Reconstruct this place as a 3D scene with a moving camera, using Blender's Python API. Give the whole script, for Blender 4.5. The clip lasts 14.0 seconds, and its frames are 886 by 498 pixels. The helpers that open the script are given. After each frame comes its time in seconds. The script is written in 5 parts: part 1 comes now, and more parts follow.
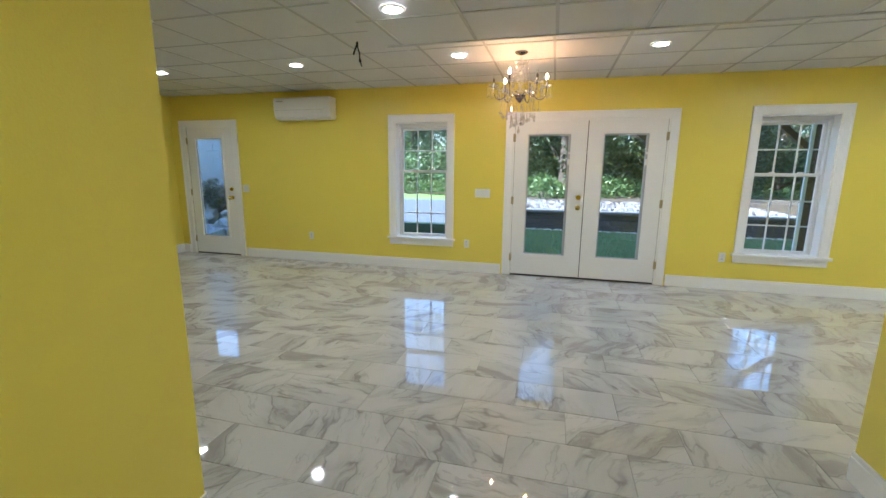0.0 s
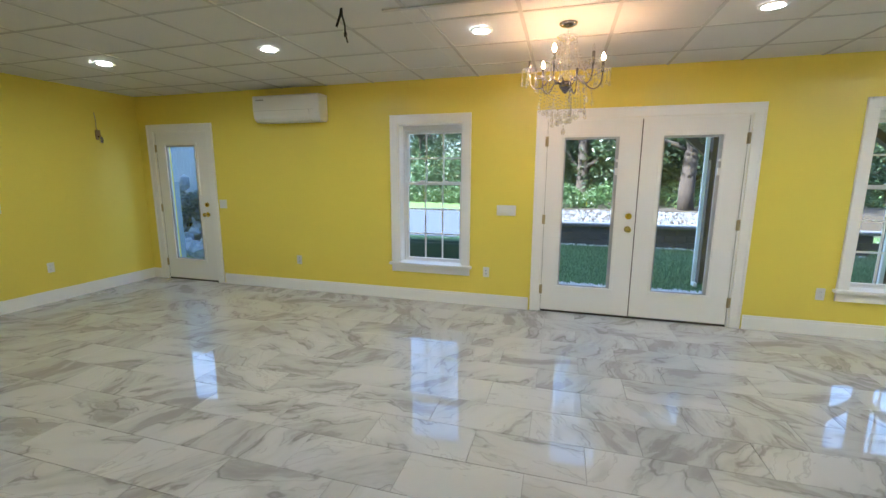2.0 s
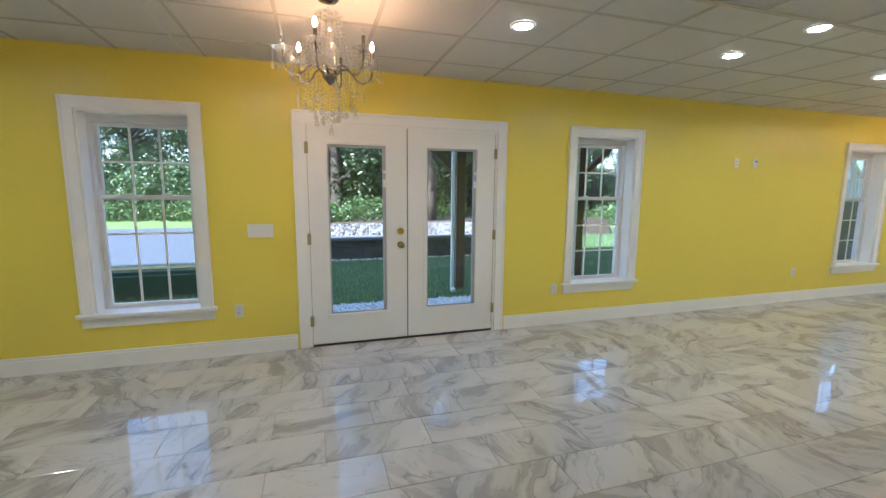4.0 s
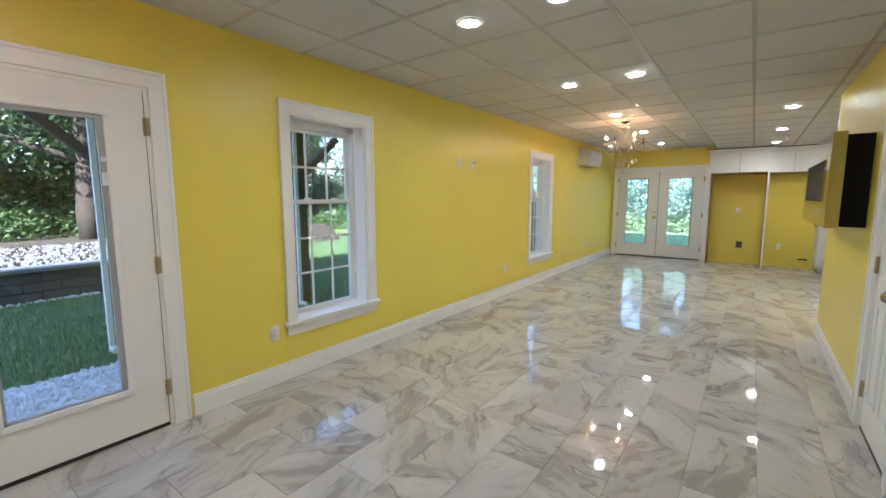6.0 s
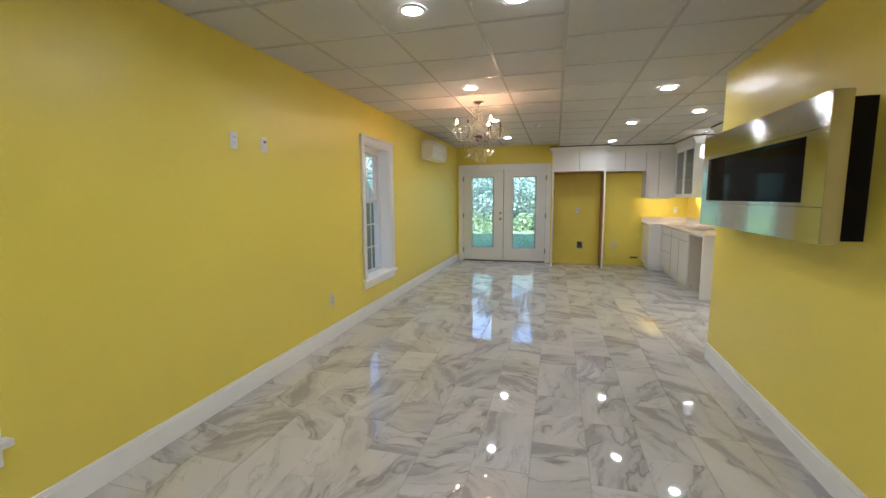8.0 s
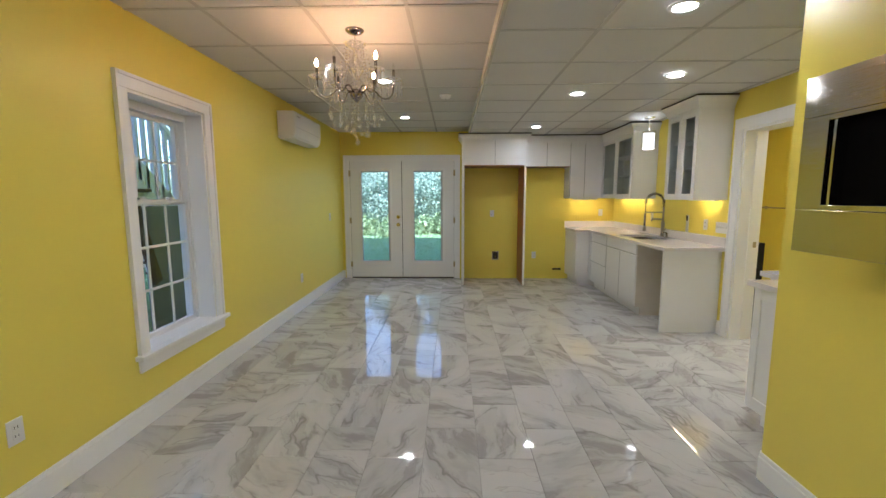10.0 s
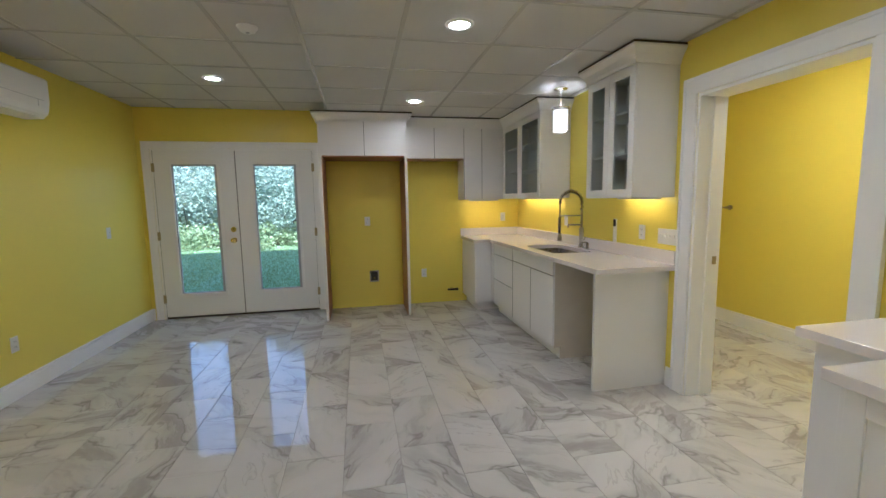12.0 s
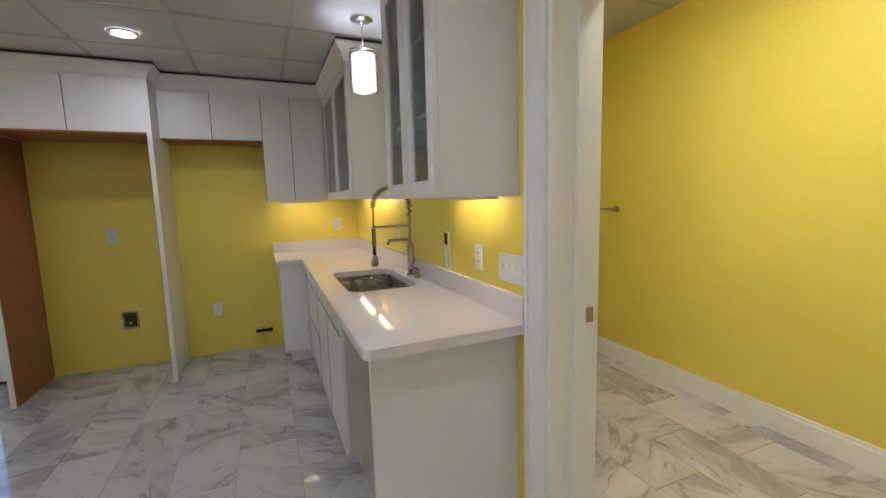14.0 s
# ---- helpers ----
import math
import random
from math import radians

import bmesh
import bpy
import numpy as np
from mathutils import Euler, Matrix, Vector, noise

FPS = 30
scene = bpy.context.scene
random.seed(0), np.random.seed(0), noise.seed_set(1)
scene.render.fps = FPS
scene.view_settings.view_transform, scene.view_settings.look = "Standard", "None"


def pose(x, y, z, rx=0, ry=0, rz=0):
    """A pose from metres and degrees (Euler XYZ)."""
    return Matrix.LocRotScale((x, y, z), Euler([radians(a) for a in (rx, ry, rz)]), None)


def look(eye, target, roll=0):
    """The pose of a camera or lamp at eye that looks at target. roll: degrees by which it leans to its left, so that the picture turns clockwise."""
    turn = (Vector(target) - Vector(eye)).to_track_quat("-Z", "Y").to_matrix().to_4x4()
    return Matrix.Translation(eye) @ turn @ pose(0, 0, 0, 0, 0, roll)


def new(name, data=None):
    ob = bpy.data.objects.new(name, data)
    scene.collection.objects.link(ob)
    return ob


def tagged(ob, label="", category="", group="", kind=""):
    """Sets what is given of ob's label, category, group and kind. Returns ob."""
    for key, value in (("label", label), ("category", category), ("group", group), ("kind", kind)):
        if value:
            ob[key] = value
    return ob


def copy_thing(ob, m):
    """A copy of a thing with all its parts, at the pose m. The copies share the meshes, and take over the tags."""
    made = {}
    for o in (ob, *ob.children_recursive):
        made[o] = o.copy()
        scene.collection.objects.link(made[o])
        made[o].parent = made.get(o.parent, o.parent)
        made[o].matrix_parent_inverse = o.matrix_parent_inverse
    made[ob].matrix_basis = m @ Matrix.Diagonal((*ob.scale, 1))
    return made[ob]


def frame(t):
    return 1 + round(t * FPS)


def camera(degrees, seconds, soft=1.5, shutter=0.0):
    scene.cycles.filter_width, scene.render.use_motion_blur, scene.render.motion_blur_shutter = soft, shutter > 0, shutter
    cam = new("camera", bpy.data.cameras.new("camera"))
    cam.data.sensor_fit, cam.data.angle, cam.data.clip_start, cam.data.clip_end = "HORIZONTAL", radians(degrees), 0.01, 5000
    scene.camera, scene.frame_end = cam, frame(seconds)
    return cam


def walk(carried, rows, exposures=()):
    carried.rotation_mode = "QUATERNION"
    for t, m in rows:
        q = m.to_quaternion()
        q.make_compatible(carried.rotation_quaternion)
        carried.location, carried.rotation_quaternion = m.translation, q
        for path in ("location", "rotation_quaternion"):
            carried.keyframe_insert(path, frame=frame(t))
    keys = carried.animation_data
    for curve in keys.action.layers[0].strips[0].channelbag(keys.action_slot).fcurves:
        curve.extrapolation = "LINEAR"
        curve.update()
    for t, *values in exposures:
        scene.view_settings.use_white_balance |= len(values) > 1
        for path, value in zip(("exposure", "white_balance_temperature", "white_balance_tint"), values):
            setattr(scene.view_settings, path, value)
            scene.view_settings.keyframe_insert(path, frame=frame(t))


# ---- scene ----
cam = camera(93.4, 14.0)
PATH = [
    (0, (0.248, 0.138, 1.415), (-0.252, 2.039, 1.041), 0.5),
    (0.5, (0.102, 0.495, 1.429), (-0.495, 2.369, 1.068), 0.4),
    (1, (-0.035, 0.849, 1.454), (-0.676, 2.708, 1.092), 0.3),
    (1.5, (-0.073, 1.086, 1.493), (-0.704, 2.948, 1.129), 0.1),
    (2, (-0.103, 1.197, 1.478), (-0.642, 3.092, 1.132), 0.2),
    (2.2, (-0.099, 1.242, 1.475), (-0.596, 3.149, 1.136), 0.2),
    (4.3, (-0.242, 2.011, 1.458), (0.556, 3.827, 1.204), 0.3),
    (4.5, (-0.198, 2.128, 1.441), (0.734, 3.88, 1.191), 0.2),
    (5, (0.005, 2.417, 1.437), (1.208, 3.995, 1.191), 0.0),
    (5.5, (0.222, 2.693, 1.427), (1.646, 4.076, 1.185), -0.1),
    (6, (0.543, 2.928, 1.421), (2.14, 4.108, 1.177), -0.1),
    (6.5, (0.936, 3.131, 1.45), (2.659, 4.116, 1.201), -0.2),
    (7, (1.327, 3.343, 1.441), (3.141, 4.149, 1.194), -0.3),
    (7.5, (1.793, 3.492, 1.423), (3.669, 4.142, 1.178), -0.3),
    (8, (2.251, 3.621, 1.422), (4.167, 4.138, 1.178), -0.4),
    (8.2, (2.402, 3.682, 1.431), (4.331, 4.148, 1.186), -0.6),
    (10.3, (4.54, 3.865, 1.413), (6.525, 3.889, 1.171), -0.2),
    (10.5, (4.698, 3.755, 1.397), (6.684, 3.773, 1.161), -0.4),
    (11, (5.15, 3.687, 1.407), (7.132, 3.573, 1.172), -0.6),
    (11.5, (5.587, 3.499, 1.4), (7.557, 3.247, 1.166), -0.8),
    (12, (5.974, 3.29, 1.391), (7.922, 2.9, 1.159), -1.0),
    (12.5, (6.329, 3.009, 1.376), (8.249, 2.497, 1.147), -1.0),
    (13, (6.665, 2.672, 1.375), (8.554, 2.057, 1.148), -1.2),
    (13.5, (6.978, 2.34, 1.364), (8.838, 1.641, 1.139), -1.2),
    (14, (7.222, 1.981, 1.382), (9.051, 1.209, 1.141), -1.5),
]
walk(cam, [(t, look(eye, target, roll)) for t, eye, target, roll in PATH], [(0, 2.48, 5300, 6), (2, 2.53, 5300, 6), (4.5, 2.19, 5400, 9), (6.5, 2.30, 5500, 12), (7.2, 2.23, 5500, 13), (8.5, 2.05, 5500, 13), (10.5, 1.86, 5450, 12), (12.5, 1.68, 5350, 14), (14, 1.60, 5250, 16)])

# ---- world, sun, exposure ----
world = bpy.data.worlds.new("sky")
scene.world = world
world.use_nodes = True
wn, wl = world.node_tree.nodes, world.node_tree.links
sky = wn.new("ShaderNodeTexSky")
sky.sky_type = "NISHITA"
sky.sun_disc = False
sky.sun_elevation, sky.sun_rotation = radians(42), radians(235)
wl.new(sky.outputs[0], wn["Background"].inputs[0])
wn["Background"].inputs[1].default_value = 0.15
sun = new("sun", bpy.data.lights.new("sun", "SUN"))
sun.data.energy, sun.data.angle, sun.data.color = 5.0, radians(0.6), (1.0, 0.95, 0.86)
sun.matrix_world = look((-20, -14, 22), (0, 0, 0))
LAMP, UNDERCAB, BULB = 52.0, 1.3, 140.0


# ---- materials ----
def mat(name, color, rough=0.5, metal=0.0, vary=0.06, scale=6.0, bump=0.0, bscale=60.0, spread=0.04, coat=0.0, spec=0.5):
    """Painted, wooden, plastic or metal surface with grain and patches at two scales."""
    m = bpy.data.materials.new(name)
    m.use_nodes = True
    n, l = m.node_tree.nodes, m.node_tree.links
    p = n["Principled BSDF"]
    geo = n.new("ShaderNodeNewGeometry")
    n1, n2 = n.new("ShaderNodeTexNoise"), n.new("ShaderNodeTexNoise")
    n1.inputs["Scale"].default_value, n2.inputs["Scale"].default_value = scale, bscale
    n1.inputs["Detail"].default_value, n2.inputs["Detail"].default_value = 4, 3
    for q in (n1, n2):
        l.new(geo.outputs["Position"], q.inputs["Vector"])
    mx = n.new("ShaderNodeMix")
    mx.data_type = "RGBA"
    mx.inputs[6].default_value = (*[c * (1 - vary) for c in color], 1)
    mx.inputs[7].default_value = (*[min(1, c * (1 + vary)) for c in color], 1)
    l.new(n1.outputs[0], mx.inputs[0])
    l.new(mx.outputs[2], p.inputs["Base Color"])
    ra = n.new("ShaderNodeMapRange")
    ra.inputs["To Min"].default_value, ra.inputs["To Max"].default_value = max(0.01, rough - spread), rough + spread
    l.new(n1.outputs[0], ra.inputs["Value"])
    l.new(ra.outputs[0], p.inputs["Roughness"])
    p.inputs["Metallic"].default_value = metal
    p.inputs["Coat Weight"].default_value = coat
    p.inputs["Specular IOR Level"].default_value = spec
    if bump:
        b = n.new("ShaderNodeBump")
        b.inputs["Strength"].default_value, b.inputs["Distance"].default_value = bump, 0.002
        l.new(n2.outputs[0], b.inputs["Height"])
        l.new(b.outputs[0], p.inputs["Normal"])
    return m


def glow(name, color, strength):
    m = bpy.data.materials.new(name)
    m.use_nodes = True
    p = m.node_tree.nodes["Principled BSDF"]
    p.inputs["Base Color"].default_value = (*color, 1)
    p.inputs["Emission Color"].default_value = (*color, 1)
    p.inputs["Emission Strength"].default_value = strength
    return m


def glass(name, tint=(1, 1, 1), ior=1.45, rough=0.0):
    """Thin pane: lets light straight through, with the mirror gloss of its surface."""
    m = bpy.data.materials.new(name)
    m.use_nodes = True
    n, l = m.node_tree.nodes, m.node_tree.links
    tr, gl, mx, lw = n.new("ShaderNodeBsdfTransparent"), n.new("ShaderNodeBsdfGlossy"), n.new("ShaderNodeMixShader"), n.new("ShaderNodeLayerWeight")
    pw, fr = n.new("ShaderNodeMath"), n.new("ShaderNodeMath")
    pw.operation, fr.operation = "POWER", "MULTIPLY_ADD"
    f0 = ((ior - 1) / (ior + 1)) ** 2
    lw.inputs["Blend"].default_value, pw.inputs[1].default_value = 0.5, 5.0
    fr.inputs[1].default_value, fr.inputs[2].default_value = 0.8 * (1 - f0), f0
    l.new(lw.outputs["Facing"], pw.inputs[0]), l.new(pw.outputs[0], fr.inputs[0])
    tr.inputs[0].default_value = (*tint, 1)
    gl.inputs["Roughness"].default_value = rough
    l.new(fr.outputs[0], mx.inputs[0]), l.new(tr.outputs[0], mx.inputs[1]), l.new(gl.outputs[0], mx.inputs[2])
    l.new(mx.outputs[0], n["Material Output"].inputs[0])
    return m


def crystal_mat():
    """Cut crystal: mirror facets, a milky sparkle, and the rest clear."""
    m = glass("cut_crystal", (0.97, 0.97, 0.96), 2.7, 0.03)
    n, l = m.node_tree.nodes, m.node_tree.links
    old = n["Material Output"].inputs[0].links[0].from_socket
    df, mx = n.new("ShaderNodeBsdfTranslucent"), n.new("ShaderNodeMixShader")
    d2, m2 = n.new("ShaderNodeBsdfDiffuse"), n.new("ShaderNodeMixShader")
    df.inputs[0].default_value = d2.inputs[0].default_value = (0.95, 0.94, 0.92, 1)
    m2.inputs[0].default_value, mx.inputs[0].default_value = 0.5, 0.05
    l.new(df.outputs[0], m2.inputs[1]), l.new(d2.outputs[0], m2.inputs[2])
    l.new(old, mx.inputs[1]), l.new(m2.outputs[0], mx.inputs[2])
    l.new(mx.outputs[0], n["Material Output"].inputs[0])
    return m


def marble_mat(name):
    """Polished marble-look porcelain: white ground, broad grey clouds, sharp diagonal veins, each tile its own cut."""
    m = bpy.data.materials.new(name)
    m.use_nodes = True
    n, l = m.node_tree.nodes, m.node_tree.links
    p = n["Principled BSDF"]
    geo, info = n.new("ShaderNodeNewGeometry"), n.new("ShaderNodeObjectInfo")
    add = n.new("ShaderNodeMath")
    l.new(info.outputs["Random"], add.inputs[0]), l.new(geo.outputs["Random Per Island"], add.inputs[1])
    off = n.new("ShaderNodeVectorMath")
    off.operation = "SCALE"
    off.inputs[0].default_value = (31.0, 47.0, 19.0)
    l.new(add.outputs[0], off.inputs["Scale"])
    at = n.new("ShaderNodeVectorMath")
    l.new(geo.outputs["Position"], at.inputs[0]), l.new(off.outputs[0], at.inputs[1])
    rot = n.new("ShaderNodeVectorRotate")
    rot.rotation_type = "Z_AXIS"
    ang = n.new("ShaderNodeMath")
    ang.operation = "MULTIPLY_ADD"
    ang.inputs[1].default_value, ang.inputs[2].default_value = 5.0, 0.25
    l.new(add.outputs[0], ang.inputs[0])
    l.new(at.outputs[0], rot.inputs["Vector"]), l.new(ang.outputs[0], rot.inputs["Angle"])
    warp = n.new("ShaderNodeTexNoise")
    warp.inputs["Scale"].default_value, warp.inputs["Detail"].default_value = 3.0, 4
    l.new(rot.outputs[0], warp.inputs["Vector"])
    wv = n.new("ShaderNodeVectorMath")
    wv.operation = "MULTIPLY_ADD"
    wv.inputs[1].default_value = (0.22, 0.22, 0.22)
    l.new(warp.outputs["Color"], wv.inputs[0]), l.new(rot.outputs[0], wv.inputs[2])

    def field(along, across, detail, rough):
        """Noise drawn out along the grain of the tile."""
        mp, q = n.new("ShaderNodeMapping"), n.new("ShaderNodeTexNoise")
        mp.inputs["Scale"].default_value = (along, across, 1)
        q.inputs["Scale"].default_value, q.inputs["Detail"].default_value, q.inputs["Roughness"].default_value = 1.0, detail, rough
        l.new(wv.outputs[0], mp.inputs[0]), l.new(mp.outputs[0], q.inputs["Vector"])
        return q.outputs[0]

    def ramp(value, lo, hi, soft=True):
        r = n.new("ShaderNodeMapRange")
        r.interpolation_type = "SMOOTHSTEP" if soft else "LINEAR"
        r.inputs["From Min"].default_value, r.inputs["From Max"].default_value = lo, hi
        l.new(value, r.inputs["Value"])
        return r.outputs[0]

    def ridge(value, at, width):
        a, b, r = n.new("ShaderNodeMath"), n.new("ShaderNodeMath"), n.new("ShaderNodeMapRange")
        a.operation, b.operation = "SUBTRACT", "ABSOLUTE"
        a.inputs[1].default_value = at
        r.interpolation_type = "SMOOTHSTEP"
        r.inputs["From Min"].default_value, r.inputs["From Max"].default_value = 0.0, width
        r.inputs["To Min"].default_value, r.inputs["To Max"].default_value = 1.0, 0.0
        l.new(value, a.inputs[0]), l.new(a.outputs[0], b.inputs[0]), l.new(b.outputs[0], r.inputs["Value"])
        return r.outputs[0]

    def times(a, b):
        k = n.new("ShaderNodeMath")
        k.operation = "MULTIPLY"
        l.new(a, k.inputs[0]), l.new(b, k.inputs[1])
        return k.outputs[0]

    def mix(fac, amount, base, tint):
        k = n.new("ShaderNodeMath")
        k.operation = "MULTIPLY"
        k.inputs[1].default_value = amount
        l.new(fac, k.inputs[0])
        x = n.new("ShaderNodeMix")
        x.data_type = "RGBA"
        l.new(k.outputs[0], x.inputs[0])
        if isinstance(base, tuple):
            x.inputs[6].default_value = (*base, 1)
        else:
            l.new(base, x.inputs[6])
        x.inputs[7].default_value = (*tint, 1)
        return x.outputs[2]
    broad, streak, fine = field(1.1, 3.4, 3, 0.5), field(2.0, 8.0, 4, 0.55), field(4.0, 18.0, 3, 0.55)
    zone = ramp(broad, 0.38, 0.62)
    c = mix(zone, 0.34, (0.575, 0.56, 0.54), (0.35, 0.335, 0.315))
    c = mix(times(ramp(streak, 0.45, 0.64), zone), 0.62, c, (0.26, 0.245, 0.225))
    c = mix(times(ridge(broad, 0.515, 0.016), ramp(streak, 0.36, 0.56)), 0.65, c, (0.22, 0.205, 0.19))
    c = mix(ridge(streak, 0.56, 0.018), 0.32, c, (0.26, 0.24, 0.22))
    c = mix(times(ramp(fine, 0.48, 0.68), zone), 0.3, c, (0.29, 0.27, 0.25))
    l.new(c, p.inputs["Base Color"])
    ro = n.new("ShaderNodeMapRange")
    ro.inputs["To Min"].default_value, ro.inputs["To Max"].default_value = 0.02, 0.06
    l.new(warp.outputs[0], ro.inputs["Value"])
    l.new(ro.outputs[0], p.inputs["Roughness"])
    p.inputs["Specular IOR Level"].default_value = 0.8
    return m


def brushed_mat(name, color, rough):
    """Bright steel with fine level brush lines that draw reflections out upwards."""
    m = mat(name, color, rough, 1.0, vary=0.04, scale=5, spread=0.02)
    n, l = m.node_tree.nodes, m.node_tree.links
    geo, mp, q, b = n.new("ShaderNodeNewGeometry"), n.new("ShaderNodeMapping"), n.new("ShaderNodeTexNoise"), n.new("ShaderNodeBump")
    mp.inputs["Scale"].default_value = (3.0, 3.0, 260.0)
    q.inputs["Scale"].default_value, q.inputs["Detail"].default_value = 1.0, 3
    b.inputs["Strength"].default_value, b.inputs["Distance"].default_value = 0.35, 0.0009
    l.new(geo.outputs["Position"], mp.inputs[0]), l.new(mp.outputs[0], q.inputs["Vector"])
    l.new(q.outputs[0], b.inputs["Height"]), l.new(b.outputs[0], n["Principled BSDF"].inputs["Normal"])
    return m


def leaf_mat(name, c1, c2, rough=0.4, spec=0.7):
    m = bpy.data.materials.new(name)
    m.use_nodes = True
    n, l = m.node_tree.nodes, m.node_tree.links
    p = n["Principled BSDF"]
    geo = n.new("ShaderNodeNewGeometry")
    x = n.new("ShaderNodeMix")
    x.data_type = "RGBA"
    x.inputs[6].default_value, x.inputs[7].default_value = (*c1, 1), (*c2, 1)
    l.new(geo.outputs["Random Per Island"], x.inputs[0])
    l.new(x.outputs[2], p.inputs["Base Color"])
    p.inputs["Roughness"].default_value, p.inputs["Specular IOR Level"].default_value = rough, spec
    t = n.new("ShaderNodeBsdfTranslucent")
    l.new(x.outputs[2], t.inputs[0])
    mx = n.new("ShaderNodeMixShader")
    mx.inputs[0].default_value = 0.35
    l.new(p.outputs[0], mx.inputs[1]), l.new(t.outputs[0], mx.inputs[2])
    l.new(mx.outputs[0], n["Material Output"].inputs[0])
    return m


YELLOW = mat("yellow_paint", (0.82, 0.69, 0.10), 0.34, vary=0.03, scale=1.2, bump=0.25, bscale=140)
WHITE = mat("white_trim_paint", (0.88, 0.88, 0.87), 0.32, vary=0.02, scale=3, bump=0.08, bscale=90)
DOORWHITE = mat("white_door_enamel", (0.85, 0.85, 0.84), 0.35, vary=0.025, scale=2, bump=0.12, bscale=70)
VINYL = mat("white_vinyl", (0.78, 0.78, 0.77), 0.4, vary=0.02)
CEIL = mat("ceiling_panel", (0.61, 0.60, 0.575), 0.85, vary=0.05, scale=1.5, bump=0.5, bscale=220)
TBAR = mat("ceiling_grid_metal", (0.60, 0.59, 0.565), 0.24, vary=0.05, scale=4)
GROUT = mat("grout", (0.36, 0.35, 0.33), 0.8, vary=0.1, scale=8)
MARBLE = marble_mat("polished_marble_tile")
CABINET = mat("white_cabinet_lacquer", (0.80, 0.795, 0.78), 0.33, vary=0.02, scale=3)
MELAMINE = mat("beige_cabinet_side", (0.62, 0.57, 0.48), 0.5, vary=0.08, scale=9)
CHERRY = mat("brown_wood_veneer", (0.33, 0.13, 0.045), 0.4, vary=0.25, scale=14)
QUARTZ = mat("white_quartz", (0.78, 0.735, 0.72), 0.08, vary=0.04, scale=160)
MIRROR = brushed_mat("brushed_steel_panel", (0.60, 0.585, 0.55), 0.07)
SINKSTEEL = mat("satin_sink_steel", (0.20, 0.18, 0.16), 0.28, 1.0, vary=0.08, scale=40, spread=0.06)
STEEL = mat("brushed_steel", (0.58, 0.57, 0.55), 0.13, 1.0, vary=0.05, scale=30, spread=0.06)
CHROME = mat("chrome", (0.75, 0.74, 0.72), 0.07, 1.0, vary=0.03)
DARKCHROME = mat("smoked_chrome", (0.26, 0.24, 0.23), 0.16, 1.0, vary=0.05)
NICKEL = mat("satin_nickel", (0.42, 0.385, 0.34), 0.28, 1.0, vary=0.05)
BRASS = mat("polished_brass", (0.70, 0.58, 0.20), 0.14, 1.0, vary=0.06)
OLDBRASS = mat("dull_brass_hinge", (0.44, 0.37, 0.22), 0.4, 1.0, vary=0.1)
BLACK = mat("black_plastic", (0.010, 0.010, 0.011), 0.4, vary=0.1, spec=0.12)
BLACKGLASS = mat("black_glass", (0.004, 0.004, 0.005), 0.06, vary=0.0, spread=0.01, spec=0.03)
PLASTIC = mat("white_plastic", (0.78, 0.78, 0.76), 0.4, vary=0.02)
GREYLITE = mat("grey_blind_frame", (0.42, 0.43, 0.44), 0.5, vary=0.04)
# for thresholds, and for dark strips that stand in for shaded gaps
THRESH_SHADE = mat("dark_threshold_and_gap_shade", (0.03, 0.026, 0.022), 0.5, vary=0.15)
PANE = glass("window_pane")
CABGLASS = glass("cabinet_pane", (0.84, 0.87, 0.85), 1.5, 0.08)
CRYSTAL = crystal_mat()
CLEAR = glass("thin_crystal", (0.96, 0.96, 0.95), 1.9, 0.03)
LED = glow("led_lens", (1.0, 0.95, 0.87), LAMP)
FLAME = glow("warm_bulb", (1.0, 0.52, 0.24), BULB)
SHADEGLOW = glow("lit_fabric_shade", (1.0, 0.96, 0.90), 0.35)
STRIP = glow("warm_led_strip", (1.0, 0.74, 0.42), UNDERCAB * 9)
GRAVEL = mat("white_gravel", (0.62, 0.64, 0.68), 0.9, vary=0.3, scale=24, bump=1, bscale=40)
SOIL = mat("dark_soil", (0.05, 0.04, 0.03), 0.95, vary=0.3, scale=8)
LAWN = mat("lawn_soil", (0.10, 0.17, 0.045), 0.95, vary=0.35, scale=5, bump=1, bscale=60)
TERRACE = mat("littered_gravel", (0.20, 0.21, 0.235), 0.9, vary=0.6, scale=11, bump=1, bscale=40)
LITTER = leaf_mat("dry_leaf_litter", (0.035, 0.025, 0.018), (0.09, 0.065, 0.045))
DRIVE = mat("pale_driveway", (0.085, 0.10, 0.13), 0.9, vary=0.45, scale=7, bump=1.0, bscale=60, spec=0.04)
STONE = mat("grey_retaining_stone", (0.06, 0.06, 0.062), 0.9, vary=0.3, scale=7, bump=1, bscale=25)
POST = mat("weathered_brown_timber", (0.10, 0.075, 0.055), 0.8, vary=0.3, scale=9, bump=0.6, bscale=50)
WHITEWOOD = mat("white_painted_timber", (0.76, 0.78, 0.80), 0.6, vary=0.06, scale=5)
GREYPANEL = mat("grey_shed_panel", (0.20, 0.21, 0.22), 0.7, vary=0.1, scale=4)
BARK = mat("bark", (0.05, 0.038, 0.03), 0.9, vary=0.5, scale=10, bump=1, bscale=30)
LEAF = leaf_mat("tree_leaves", (0.012, 0.026, 0.010), (0.055, 0.09, 0.03))
LEAF2 = leaf_mat("shrub_leaves", (0.045, 0.095, 0.03), (0.11, 0.18, 0.06))
